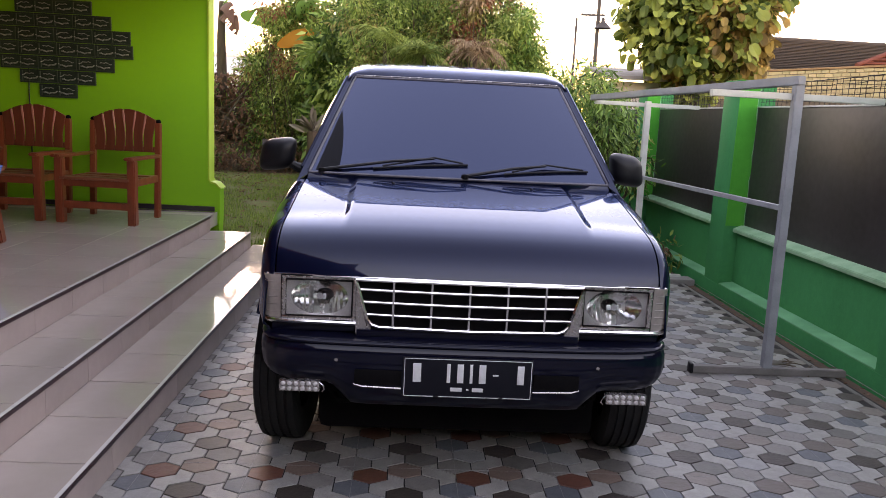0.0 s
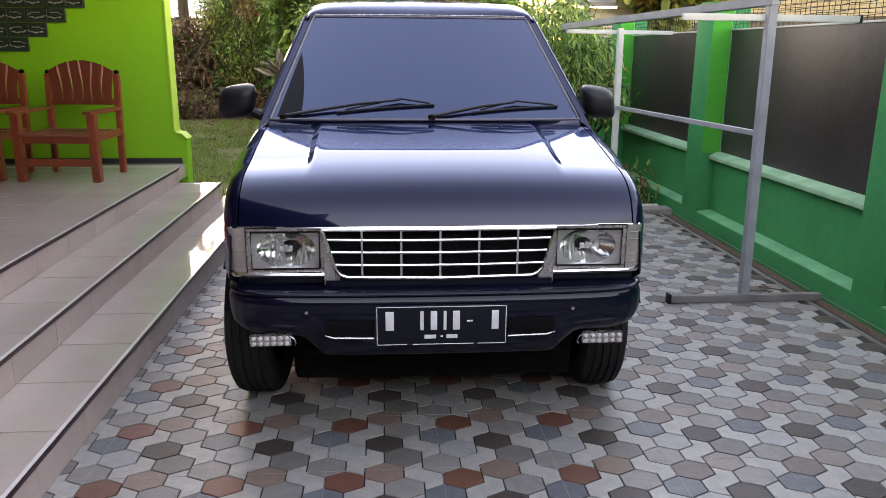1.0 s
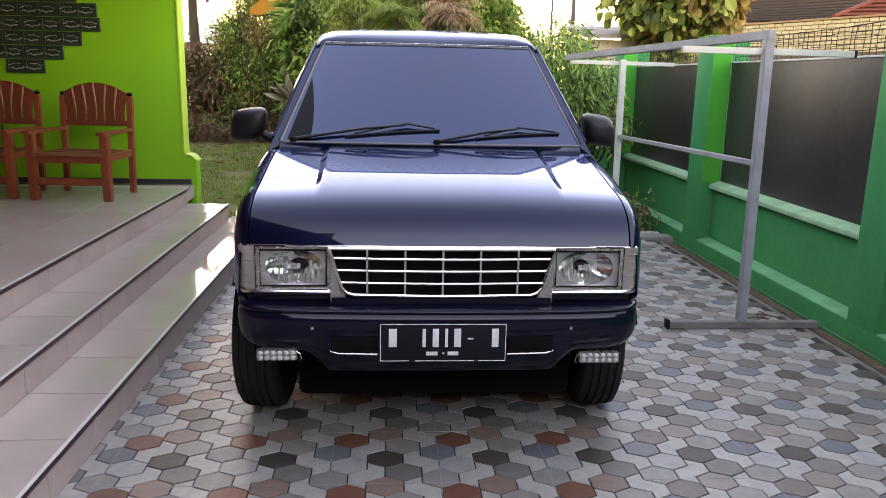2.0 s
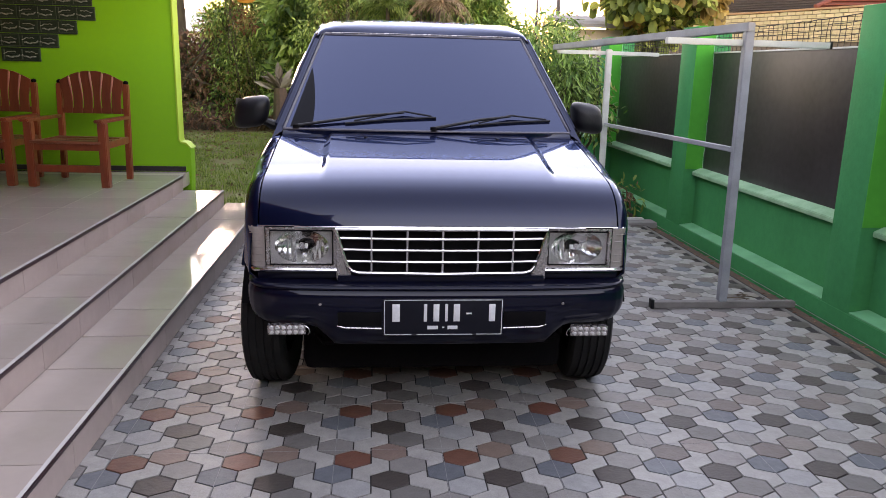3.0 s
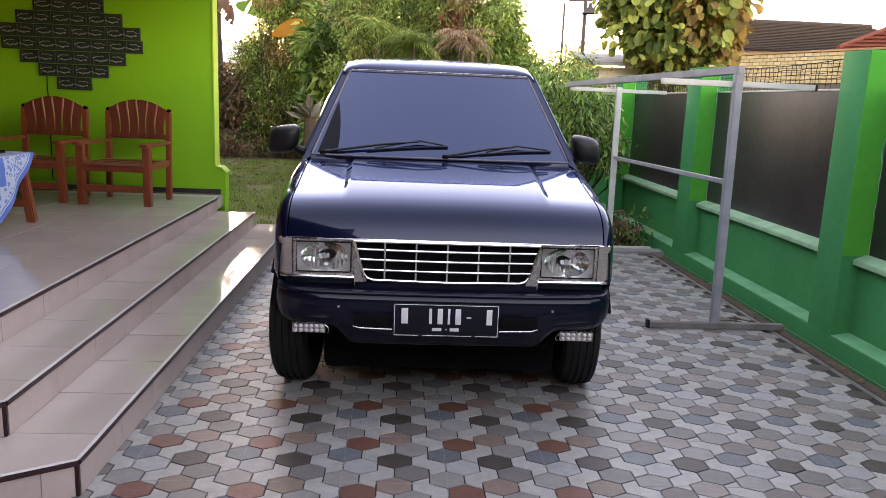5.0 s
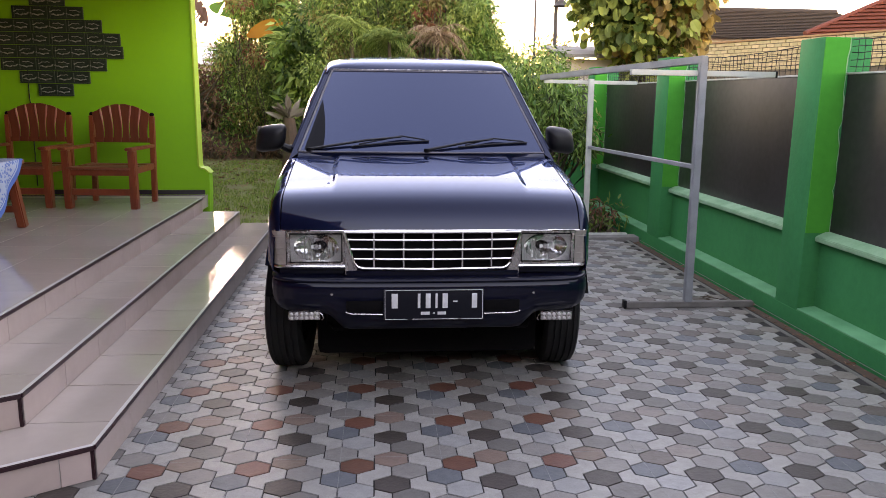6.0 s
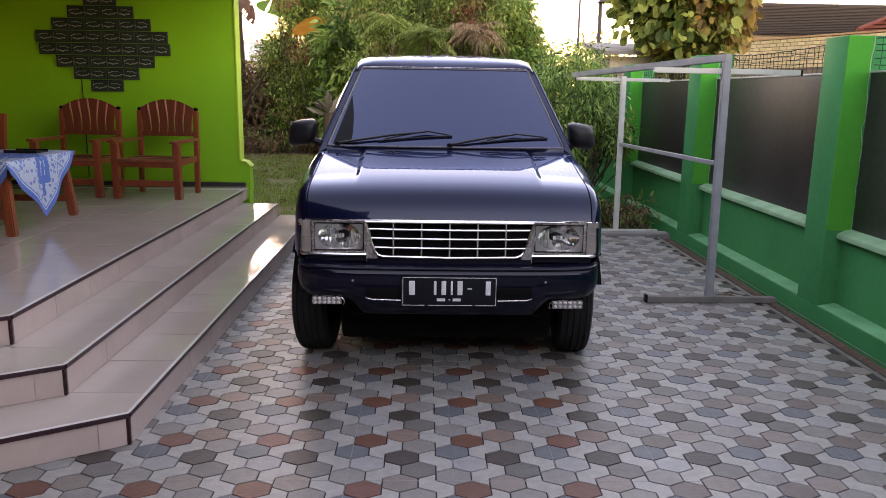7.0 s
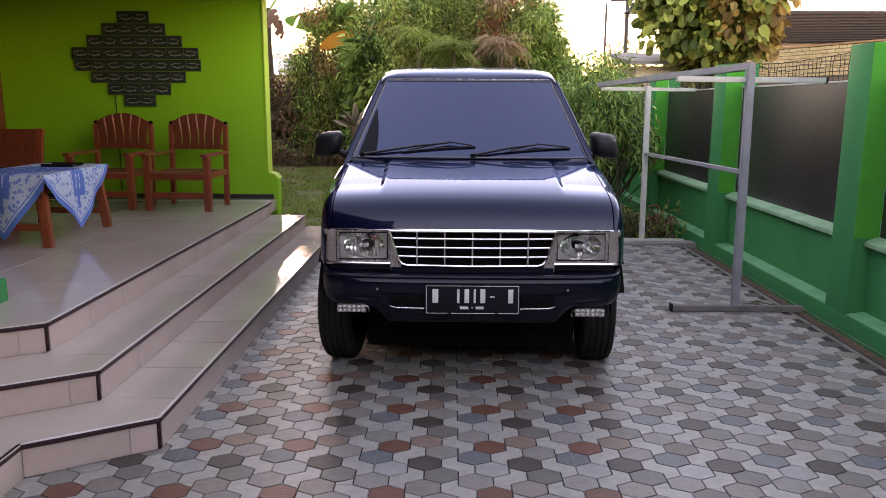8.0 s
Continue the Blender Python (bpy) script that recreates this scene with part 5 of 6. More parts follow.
def cloth_mat():
    """White cloth printed with blue: a border, a centre figure and small marks."""
    m = bpy.data.materials.new("blue printed cloth")
    m.use_nodes = True
    nt = m.node_tree
    b = nt.nodes["Principled BSDF"]
    b.inputs["Roughness"].default_value = 0.8
    uv = nt.nodes.new("ShaderNodeUVMap")
    uv.uv_map = "weave"
    sep = nt.nodes.new("ShaderNodeSeparateXYZ")
    nt.links.new(uv.outputs["UV"], sep.inputs[0])

    def op(kind, *args):
        n = nt.nodes.new("ShaderNodeMath")
        n.operation = kind
        for k, a in enumerate(args):
            if isinstance(a, (int, float)):
                n.inputs[k].default_value = a
            else:
                nt.links.new(a, n.inputs[k])
        return n.outputs[0]
    u, v = sep.outputs[0], sep.outputs[1]            # 0..1 over the square cloth
    au, av = op("ABSOLUTE", op("SUBTRACT", u, 0.5)), op("ABSOLUTE", op("SUBTRACT", v, 0.5))
    edge = op("MAXIMUM", au, av)
    border = op("GREATER_THAN", edge, 0.468)
    line = op("MULTIPLY", op("GREATER_THAN", edge, 0.452), op("LESS_THAN", edge, 0.458))
    vo = nt.nodes.new("ShaderNodeTexVoronoi")
    vo.inputs["Scale"].default_value = 34
    nt.links.new(uv.outputs["UV"], vo.inputs["Vector"])
    nz = nt.nodes.new("ShaderNodeTexNoise")
    nz.inputs["Scale"].default_value, nz.inputs["Detail"].default_value = 30, 4
    nt.links.new(uv.outputs["UV"], nz.inputs["Vector"])
    marks = op("MULTIPLY", op("MULTIPLY", op("LESS_THAN", vo.outputs["Distance"], 0.42), op("GREATER_THAN", nz.outputs["Fac"], 0.42)),
               op("MULTIPLY", op("GREATER_THAN", edge, 0.235), op("LESS_THAN", edge, 0.448)))
    diag, mid = op("ABSOLUTE", op("SUBTRACT", au, av)), op("MULTIPLY", op("ADD", au, av), 0.5)

    def band(x, lo, hi):
        return op("MULTIPLY", op("GREATER_THAN", x, lo), op("LESS_THAN", x, hi))
    arms = op("MULTIPLY", band(diag, 0.034, 0.092), band(mid, 0.205, 0.325))
    bridge = op("MULTIPLY", op("LESS_THAN", diag, 0.082), band(mid, 0.295, 0.335))
    stem = op("MULTIPLY", op("LESS_THAN", diag, 0.020), band(mid, 0.235, 0.395))
    figure = op("MINIMUM", 1.0, op("ADD", arms, op("ADD", bridge, stem)))
    bloom = op("ADD", op("POWER", op("SUBTRACT", au, 0.285), 2.0), op("POWER", op("SUBTRACT", av, 0.285), 2.0))
    petal = op("LESS_THAN", op("ADD", bloom, op("MULTIPLY", op("SUBTRACT", nz.outputs["Fac"], 0.5), 0.004)), 0.0016)
    fig = op("MULTIPLY", op("MULTIPLY", op("LESS_THAN", op("ADD", edge, op("MULTIPLY", op("SUBTRACT", nz.outputs["Fac"], 0.5), 0.06)), 0.235), op("GREATER_THAN", nz.outputs["Fac"], 0.40)), op("SUBTRACT", 1.0, petal))
    blue = op("MINIMUM", 1.0, op("ADD", op("ADD", border, line), op("ADD", op("MULTIPLY", marks, 0.8), op("ADD", fig, figure))))
    mix = nt.nodes.new("ShaderNodeMix")
    mix.data_type = "RGBA"
    nt.links.new(blue, mix.inputs["Factor"])
    mix.inputs["A"].default_value, mix.inputs["B"].default_value = (0.37, 0.45, 0.57, 1), (0.055, 0.15, 0.45, 1)
    nt.links.new(mix.outputs["Result"], b.inputs["Base Color"])
    return m


def build_cloth():
    """A square cloth laid cornerwise over the table, its corners hanging."""
    n = 64
    size = 1.13                                       # side of the square
    bm = bmesh.new()
    uvl = bm.loops.layers.uv.new("weave")
    cx, cy = (TX0 + TX1) / 2, (TY0 + TY1) / 2
    a, b = (TX1 - TX0) / 2 + 0.004, (TY1 - TY0) / 2 + 0.004
    grid = {}
    for i in range(n + 1):
        for j in range(n + 1):
            p, q = (i / n - 0.5) * size, (j / n - 0.5) * size
            x, y = (p + q) * 0.7071 * 0.915, (q - p) * 0.7071 * 1.125 - 0.065
            ox, oy = max(0.0, abs(x) - a), max(0.0, abs(y) - b)
            hang = max(ox, oy)
            z = TZ + 0.002 - hang
            wave = 0.010 * math.sin(y * 22) * min(1, ox * 6) if ox > oy else 0.014 * math.sin(x * 20) * min(1, oy * 6)
            px = math.copysign(min(abs(x), a + 0.012 * min(1, ox * 20)) + (wave + 0.02 * ox if ox > oy else 0), x)
            py = math.copysign(min(abs(y), b + 0.012 * min(1, oy * 20)) + (wave + 0.02 * oy if oy >= ox and oy > 0 else 0), y)
            grid[i, j] = (bm.verts.new((px, py, z)), (i / n, j / n))
    for i in range(n):
        for j in range(n):
            ks = [(i, j), (i + 1, j), (i + 1, j + 1), (i, j + 1)]
            f = bm.faces.new([grid[k][0] for k in ks])
            for loop, k in zip(f.loops, ks):
                loop[uvl].uv = grid[k][1]
    ob = part("tablecloth", bm, cloth_mat())
    ob.location = (cx, cy, ZF)
    return tagged(ob, "blue and white printed cloth draped cornerwise over the coffee table", "tablecloth")


build_cloth()
tray = thing("tray", "small dark blue tray lying on the tablecloth", "tray", -1.72, 5.10, ZF + TZ + 0.003)
part("tray_base", box(-0.12, 0.12, -0.09, 0.09, 0.0, 0.008, 0.003), M_BLACK, tray)
for a in ((-0.12, 0.12, -0.09, -0.082), (-0.12, 0.12, 0.082, 0.09)):
    part("tray_rim", box(a[0], a[1], a[2], a[3], 0.006, 0.022, 0.002), M_BLACK, tray)
crate = thing("planter_box", "small teal green plastic planter on the porch floor", "planter", -1.075, 2.90, ZF)
for a in ((-0.10, 0.10, -0.10, -0.09), (-0.10, 0.10, 0.09, 0.10), (-0.10, -0.09, -0.09, 0.09), (0.09, 0.10, -0.09, 0.09), (-0.09, 0.09, -0.09, 0.09)):
    part("planter_side" if a != (-0.09, 0.09, -0.09, 0.09) else "planter_base", box(*a, 0.0, 0.115 if a != (-0.09, 0.09, -0.09, 0.09) else 0.01, 0.002), M_GREEN, crate)


# ---- garden and distance ----
def clumps(r, lo, hi, n, keep=None):
    """Clump centres by chance inside a box, thinned by keep(p)."""
    out = []
    while len(out) < n:
        p = np.array(lo) + r.random(3) * (np.array(hi) - np.array(lo))
        if keep is None or keep(p):
            out.append(p)
    return np.array(out)


def foliage(name, cs, per, spread, size, shape, material, parent, seed, droop=0.5, label="", roll=1.0, front=0.0):
    r = np.random.default_rng(seed)
    n = len(cs) * per
    c = np.repeat(cs, per, axis=0)
    off = r.normal(0, 1, (n, 3))
    off /= np.linalg.norm(off, axis=1, keepdims=True)
    off *= spread * r.random((n, 1)) ** 0.45
    ways = off / spread + r.normal(0, 0.55, (n, 3)) + np.array([0, -front, -droop])
    sizes = size * (0.55 + 0.9 * r.random(n))
    return leaves(name, c + off, sizes, ways, shape, material, parent, label, r, roll)


def stems(cs, base, r, r0, bm, every=1):
    """Tapered, slightly bent stems from the base to the clumps."""
    for p in cs[::every]:
        b = np.array(base) + r.normal(0, 0.06, 3) * np.array([1, 1, 0])
        m = b * 0.45 + p * 0.55 + r.normal(0, 0.10, 3)
        tube([b, m, p], [r0, r0 * 0.6, r0 * 0.2], 6, bm=bm)
    return bm


def shrub(name, label, category, base, lo, hi, n, per, spread, size, shape, mats, seed, droop=0.5, stem=0.018, every=6, keep=None, front=0.2):
    r = np.random.default_rng(seed)
    t = thing(name, label, category, *base)
    cs = clumps(r, lo, hi, n, keep) - np.array(base)
    part("stem", stems(cs, (0, 0, 0), r, stem, bmesh.new(), every), M_BARK, t)
    cut = [int(len(cs) * w) for w in np.cumsum([w for _, w in mats])]
    order, start = r.permutation(len(cs)), 0
    for (mt, w), end in zip(mats, cut):
        pick = cs[order[start:end]]
        start = end
        if len(pick):
            foliage("crown", pick, per, spread, size, shape, mt, t, seed + end, droop, front=front)
    return t


def dome(cx, cz, rx, rz, cy=None, ry=1.0, bumps=0.18, seed=0.0):
    """A test for a lumpy outline round a middle."""
    def keep(p):
        a = math.atan2(p[2] - cz, p[0] - cx)
        lump = 1 + bumps * math.sin(3 * a + seed) + bumps * 0.6 * math.sin(7 * a + 2 * seed)
        d = ((p[0] - cx) / rx) ** 2 + ((p[2] - cz) / rz) ** 2
        if cy is not None:
            d += ((p[1] - cy) / ry) ** 2
        return d < lump
    return keep


def scaled_from_eye(t, k=1.55):
    """Far garden plants, enlarged about the camera's eye, hence set back to the bank."""
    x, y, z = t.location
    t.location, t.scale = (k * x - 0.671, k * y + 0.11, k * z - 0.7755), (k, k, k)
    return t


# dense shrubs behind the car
scaled_from_eye(shrub("shrub", "dense dark green leafy shrub at the end of the garden", "shrub", (-0.35, 11.4, 0.6), (-1.30, 10.9, 0.80), (0.75, 12.1, 2.95), 560, 96, 0.20, 0.058, SPRIG,
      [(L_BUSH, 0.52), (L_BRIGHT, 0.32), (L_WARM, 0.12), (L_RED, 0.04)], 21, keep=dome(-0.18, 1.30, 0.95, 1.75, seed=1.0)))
shrub("shrub", "tall leafy green shrub with lighter tips", "shrub", (1.1, 12.6, 0), (0.05, 12.0, 0.6), (2.2, 13.2, 3.9), 350, 84, 0.22, 0.070, SPRIG,
      [(L_BUSH, 0.46), (L_BRIGHT, 0.36), (L_WARM, 0.18)], 22, keep=dome(1.05, 2.0, 1.10, 1.75, seed=2.1))
shrub("shrub", "tall shrub with dark green and reddish leaves", "shrub", (2.4, 12.9, 0), (1.4, 12.4, 0.4), (3.30, 13.6, 4.0), 380, 84, 0.22, 0.074, SPRIG,
      [(L_BUSH, 0.44), (L_BRIGHT, 0.32), (L_WARM, 0.14), (L_RED, 0.10)], 23, keep=dome(2.30, 2.1, 0.85, 1.75, seed=0.4))
shrub("shrub", "fresh light green shrub with long leaves", "shrub", (2.62, 12.1, 0), (2.15, 11.8, 1.5), (3.10, 12.4, 3.0), 62, 70, 0.17, 0.105, LANCE,
      [(L_BRIGHT, 0.62), (L_BAMBOO, 0.38)], 61, droop=0.7, keep=dome(2.58, 2.35, 0.46, 0.62, seed=2.6), front=0.5)
shrub("shrub", "thin leafy shrub with pale spaces between its twigs", "shrub", (3.7, 12.0, 0), (2.7, 11.6, 0.3), (4.7, 12.5, 2.35), 150, 56, 0.20, 0.066, SPRIG,
      [(L_BUSH, 0.45), (L_BRIGHT, 0.55)], 24, keep=dome(3.6, 1.2, 1.0, 1.05, seed=3.0))
shrub("dry_shrub", "reddish brown withered shoots standing above the shrubs", "shrub", (2.0, 12.0, 0), (1.78, 11.8, 2.35), (2.25, 12.2, 3.35), 26, 70, 0.16, 0.085, SPRIG,
      [(L_FROND, 0.55), (L_RED, 0.25), (L_WARM, 0.2)], 62, droop=0.8, every=3)
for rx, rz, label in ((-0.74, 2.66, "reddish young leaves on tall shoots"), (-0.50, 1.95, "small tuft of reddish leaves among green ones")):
    scaled_from_eye(shrub("red_plant", label, "plant", (rx, 11.1, 0.62), (rx - 0.17, 10.35, rz - 0.12), (rx + 0.17, 10.75, rz + 0.13), 10, 26, 0.11, 0.060, SPRIG,
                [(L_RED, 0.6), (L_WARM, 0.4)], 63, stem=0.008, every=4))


def build_frond_plant(x, y, z, h, n, reach, material, seed, label):
    """A short stem with arching fronds, each a rib with narrow leaflets in two rows."""
    r = np.random.default_rng(seed)
    t = thing("fern_palm", label, "palm", x, y, z)
    part("trunk", tube([(0, 0, 0), (0.03, 0, h * 0.5), (0, 0, h)], [0.05, 0.04, 0.025], 8), M_BARK, t)
    for k in range(n):
        a = k * 2.4 + float(r.normal(0, 0.25))
        long = reach * (0.7 + 0.5 * float(r.random()))
        rise = 0.15 + 1.1 * float(r.random())
        rib = [Vector((math.cos(a) * long * q, math.sin(a) * long * q * 0.7 - 0.05 * q, h + long * (rise * q - 1.05 * q * q))) for q in np.linspace(0, 1, 12)]
        cs, ways, sizes = [], [], []
        for i in range(1, 12):
            along = (rib[i] - rib[i - 1]).normalized()
            side = along.cross(Vector((0, 0, 1))).normalized()
            for m in (0.0, 0.5):
                for sd in (-1, 1):
                    cs.append(rib[i - 1].lerp(rib[i], m + 0.2))
                    ways.append(side * sd + along * 0.8 + Vector((0, 0, -0.45 + float(r.normal(0, 0.2)))))
                    sizes.append(long * 0.46 * (1.1 - 0.07 * i) * (0.7 + 0.6 * float(r.random())))
        blade = leaves("frond", np.array(cs), np.array(sizes), np.array(ways), STRAP, material, t, "", r, 0.5)
        part("rib", tube(rib, [0.008 * (1 - 0.07 * i) for i in range(12)], 5), material, blade)
    return t


build_frond_plant(1.30, 11.55, 0.0, 2.22, 20, 0.60, L_FERN, 64, "green palm with arching feathery fronds above the shrubs")
build_frond_plant(0.72, 11.75, 0.0, 2.45, 16, 0.50, L_BRIGHT, 65, "yellow-green feathery palm among the shrubs")
build_frond_plant(2.02, 11.45, 0.0, 2.30, 20, 0.50, L_FROND, 66, "withered pinkish tan palm with hanging fronds")
shrub("hedge", "dark leafy hedge closing the garden behind the shrubs", "hedge", (1.4, 14.2, 0), (-0.9, 13.9, 0.1), (3.6, 14.6, 3.5), 340, 60, 0.32, 0.20, SPRIG,
      [(L_BUSH, 0.8), (L_BRIGHT, 0.2)], 29, stem=0.03, every=10, keep=dome(1.4, 1.5, 2.1, 2.0, seed=0.9))
# narrow-leaved plant beside the fence
shrub("bamboo_shrub", "light green drooping narrow-leaved shrub beside the fence", "shrub", (3.10, 8.55, 0), (2.35, 7.9, 0.62), (3.62, 9.2, 1.95), 200, 46, 0.18, 0.085, LANCE,
      [(L_BAMBOO, 0.62), (L_BUSH, 0.30), (L_BRIGHT, 0.08)], 26, droop=0.9, every=4, keep=dome(2.95, 1.1, 0.62, 0.80, seed=1.7), front=0.5)
shrub("low_plant", "small dark leafy plant at the foot of the fence", "plant", (3.45, 7.55, 0), (3.05, 7.3, 0.03), (3.72, 7.9, 0.30), 40, 14, 0.10, 0.09, LANCE,
      [(L_BUSH, 0.6), (L_DRY, 0.4)], 27, every=4)
shrub("low_plant", "small dark leafy plant at the paving's edge", "plant", (2.6, 7.6, 0), (2.2, 7.35, 0.03), (3.0, 8.0, 0.35), 40, 14, 0.10, 0.10, LANCE,
      [(L_BUSH, 0.7), (L_DRY, 0.3)], 28, every=4)


# broad-leaved tree behind the fence
def build_broad_tree():
    r = np.random.default_rng(31)
    t = thing("tree", "broad-leaved tree with large round green and yellow-brown leaves", "tree", 5.55, 12.2, 0)
    bm = tube([(0, 0, 0), (0.05, 0.02, 1.0), (-0.03, 0.0, 2.0), (0.02, 0.03, 3.0), (0.0, 0.0, 4.2)], [0.11, 0.095, 0.08, 0.06, 0.03], 12)
    part("trunk", bm, M_BARK, t)
    keep = dome(5.50, 3.15, 1.10, 1.25, 12.2, 0.95, 0.10, 0.8)
    cs = clumps(r, (4.3, 11.2, 1.85), (6.9, 13.2, 4.6), 210, keep) - np.array((5.55, 12.2, 0))
    limbs = bmesh.new()
    for p in cs[::5]:
        z = float(np.clip(p[2] - 0.5, 1.2, 4.0))
        tube([(0, 0, z), p * np.array([.5, .5, 0]) + np.array([0, 0, (z + p[2]) / 2]), p], [0.035, 0.022, 0.008], 6, bm=limbs)
    part("limb", limbs, M_BARK, t)
    # clumps to the right, and a few others, take the yellow-brown colour
    warm = (cs[:, 0] + 0.25 * r.normal(0, 1, len(cs)) > 0.55) | (r.random(len(cs)) < 0.06)
    foliage("crown", cs[~warm], 32, 0.31, 0.150, ROUND, L_BIG, t, 32, 0.7, front=0.5, roll=0.6)
    foliage("crown", cs[warm], 34, 0.29, 0.142, ROUND, L_BIGW, t, 33, 0.7, "yellow-brown leaves", front=0.5, roll=0.6)


build_broad_tree()


def banana_leaf(base, tip, width, bend, droop, r, torn=0.35, tilt=0.7):
    """A long blade with a midrib, its halves sagging and torn."""
    base, tip = Vector(base), Vector(tip)
    d = tip - base
    side = Matrix.Rotation(tilt, 3, d.normalized()) @ d.cross(Vector((0, 0, 1))).normalized()
    bm = bmesh.new()
    n = 26
    for s in (-1, 1):
        prev = None
        for k in range(n + 1):
            q = k / n
            mid = base + d * q + Vector((0, 0, bend * math.sin(q * math.pi) - droop * q * q))
            w = width * math.sin((0.03 + 0.96 * q) * math.pi) ** 0.6
            a = [bm.verts.new(mid), bm.verts.new(mid + side * s * w * 0.5 + Vector((0, 0, 0.03 * w - 0.10 * w))),
                 bm.verts.new(mid + side * s * w + Vector((0, 0, -0.35 * w)))]
            if prev:
                if r.random() > torn * 0.5:
                    bm.faces.new((prev[0], a[0], a[1], prev[1]))
                    bm.faces.new((prev[1], a[1], a[2], prev[2]))
                else:
                    bm.faces.new((prev[0], a[0], prev[1]))
            prev = a
    return bm


def build_banana(x, y, leafspec, h, seed, label):
    r = np.random.default_rng(seed)
    t = thing("banana_plant", label, "banana plant", x, y, 0.66)
    h0 = 0.66
    part("trunk", tube([(0, 0, 0), (0.03, 0, h * 0.4 - h0), (0.0, 0.02, h * 0.8 - h0), (0.02, 0, h - h0)], [0.10, 0.085, 0.07, 0.05], 12), M_BARK, t)
    for k, (tip, w, bend, droop, mt) in enumerate(leafspec):
        dried = mt is L_ORANGE
        foot = (0.84, -2.25, 2.33 - h0) if dried else (0, 0, h * (0.92 + 0.02 * k) - h0)
        part("leaf", banana_leaf(foot, (tip[0], tip[1], tip[2] - h0), w, bend, droop, r, 0.0 if dried else 0.35, 1.25 if dried else 0.7), mt, t, "dried orange leaf" if dried else ("dry brown hanging leaf" if mt is L_DRY else ""))
    return t


scaled_from_eye(build_banana(-0.15, 12.3, [((-0.95, -1.75, 2.64), .26, .18, .05, L_BANANA), ((-0.20, -1.75, 2.82), .22, .14, .05, L_BANANA), ((.62, -.3, 3.5), .16, .1, .0, L_BANANA), ((.5, -.5, 3.1), .16, .15, .1, L_BANANA)],
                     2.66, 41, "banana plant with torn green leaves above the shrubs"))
scaled_from_eye(build_banana(-0.83, 12.2, [((0.30, -2.25, 2.15), .10, .05, .0, L_ORANGE), ((-.5, -.3, 2.0), .13, .2, .4, L_DRY)],
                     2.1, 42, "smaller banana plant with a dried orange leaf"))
scaled_from_eye(build_banana(-1.72, 12.0, [((.45, -.9, 2.60), .12, .10, .25, L_DRY), ((.36, -.8, 2.9), .10, .10, .4, L_DRY), ((.62, -.6, 3.3), .16, .1, .1, L_BANANA)],
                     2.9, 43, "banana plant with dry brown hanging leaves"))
# dry palm fan by the car's rear
fan = thing("fan_plant", "dry grey-brown fan of stiff leaves", "plant", -0.09, 10.2, 0.0)
fr = np.random.default_rng(44)
fw = np.array([[math.cos(a), -0.25, abs(math.sin(a)) + 0.15] for a in np.linspace(0.2, 2.9, 22)])
leaves("crown", np.tile(np.array([[0, 0, 1.08]]), (22, 1)) + fr.normal(0, 0.03, (22, 3)), 0.22 + 0.14 * fr.random(22), fw, LANCE, leafmat("dry palm blade", (0.16, 0.12, 0.09), (0.30, 0.24, 0.19), 0.7, 0.1), fan, "", fr)
part("trunk", tube([(0, 0, 0), (0.02, 0, 0.6), (0, 0, 1.10)], [0.15, 0.12, 0.08], 10), M_SOIL, fan, "brown stump")
scaled_from_eye(shrub("dry_shrub", "tangle of dry brown vines and dark leaves", "shrub", (-1.9, 12.2, 0.6), (-3.6, 11.8, 0.75), (-0.3, 12.8, 1.78), 300, 40, 0.24, 0.10, SPRIG,
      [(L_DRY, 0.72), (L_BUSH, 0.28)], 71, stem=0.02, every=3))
# pile of dry branches by the porch corner
pile = thing("branch_pile", "heap of dry brown branches and twigs on the soil", "branches", -1.45, 11.7, 0.78)
pr = np.random.default_rng(45)
for k in range(46):
    a = pr.random() * math.tau
    p = np.array([pr.normal(0, 0.35), pr.normal(0, 0.25), 0.02 + 0.55 * pr.random()])
    d = np.array([math.cos(a) * 0.5, math.sin(a) * 0.4, pr.normal(0.25, 0.25)]) * (0.5 + pr.random())
    q = p + d
    q[2] = max(0.02, q[2])
    part("branch", tube([p, (p + q) / 2 + pr.normal(0, 0.04, 3), q], [0.016, 0.011, 0.005], 5), M_BARK, pile)
foliage("dry_leaves", pr.normal(0, 1, (40, 3)) * np.array([0.55, 0.3, 0.16]) + np.array([0, 0, 0.45]), 16, 0.22, 0.12, LANCE, L_DRY, pile, 46, 0.6)
scaled_from_eye(pile)
# lawn behind the porch, soil bank at its far end
lawn = part("lawn", sheet(lambda u, v: (-10.0 + 12.4 * u, 7.46 + 9.6 * v, -0.022 + 0.012 * noise.noise((10 * u, 14 * v, 1.0))), 60, 80), M_LAWN)
tagged(lawn, "patchy short lawn with bare brown places", "lawn", kind="structure")
for x0, w, y0, d, h in ((-11.0, 12.6, 16.8, 2.2, 0.52), (1.7, 2.0, 9.9, 2.2, 0.20)):
    bank = part("soil_bank", sheet(lambda u, v: (x0 + w * u, y0 + d * v, -0.06 + h * sm(0, .6, v) + 0.06 * h * math.sin(9 * u + 3 * v) * sm(0, .4, v)), 60, 20), M_SOIL)
    tagged(bank, "low bank of brown soil below the shrubs", "soil bank", kind="structure")
curb = part("timber_edge", beam((-6.0, 17.75, 0.43), (-1.2, 17.65, 0.45), 0.07, 0.08, 0.015), M_BARK)
tagged(curb, "fallen brown pole lying along the soil bank", "log")

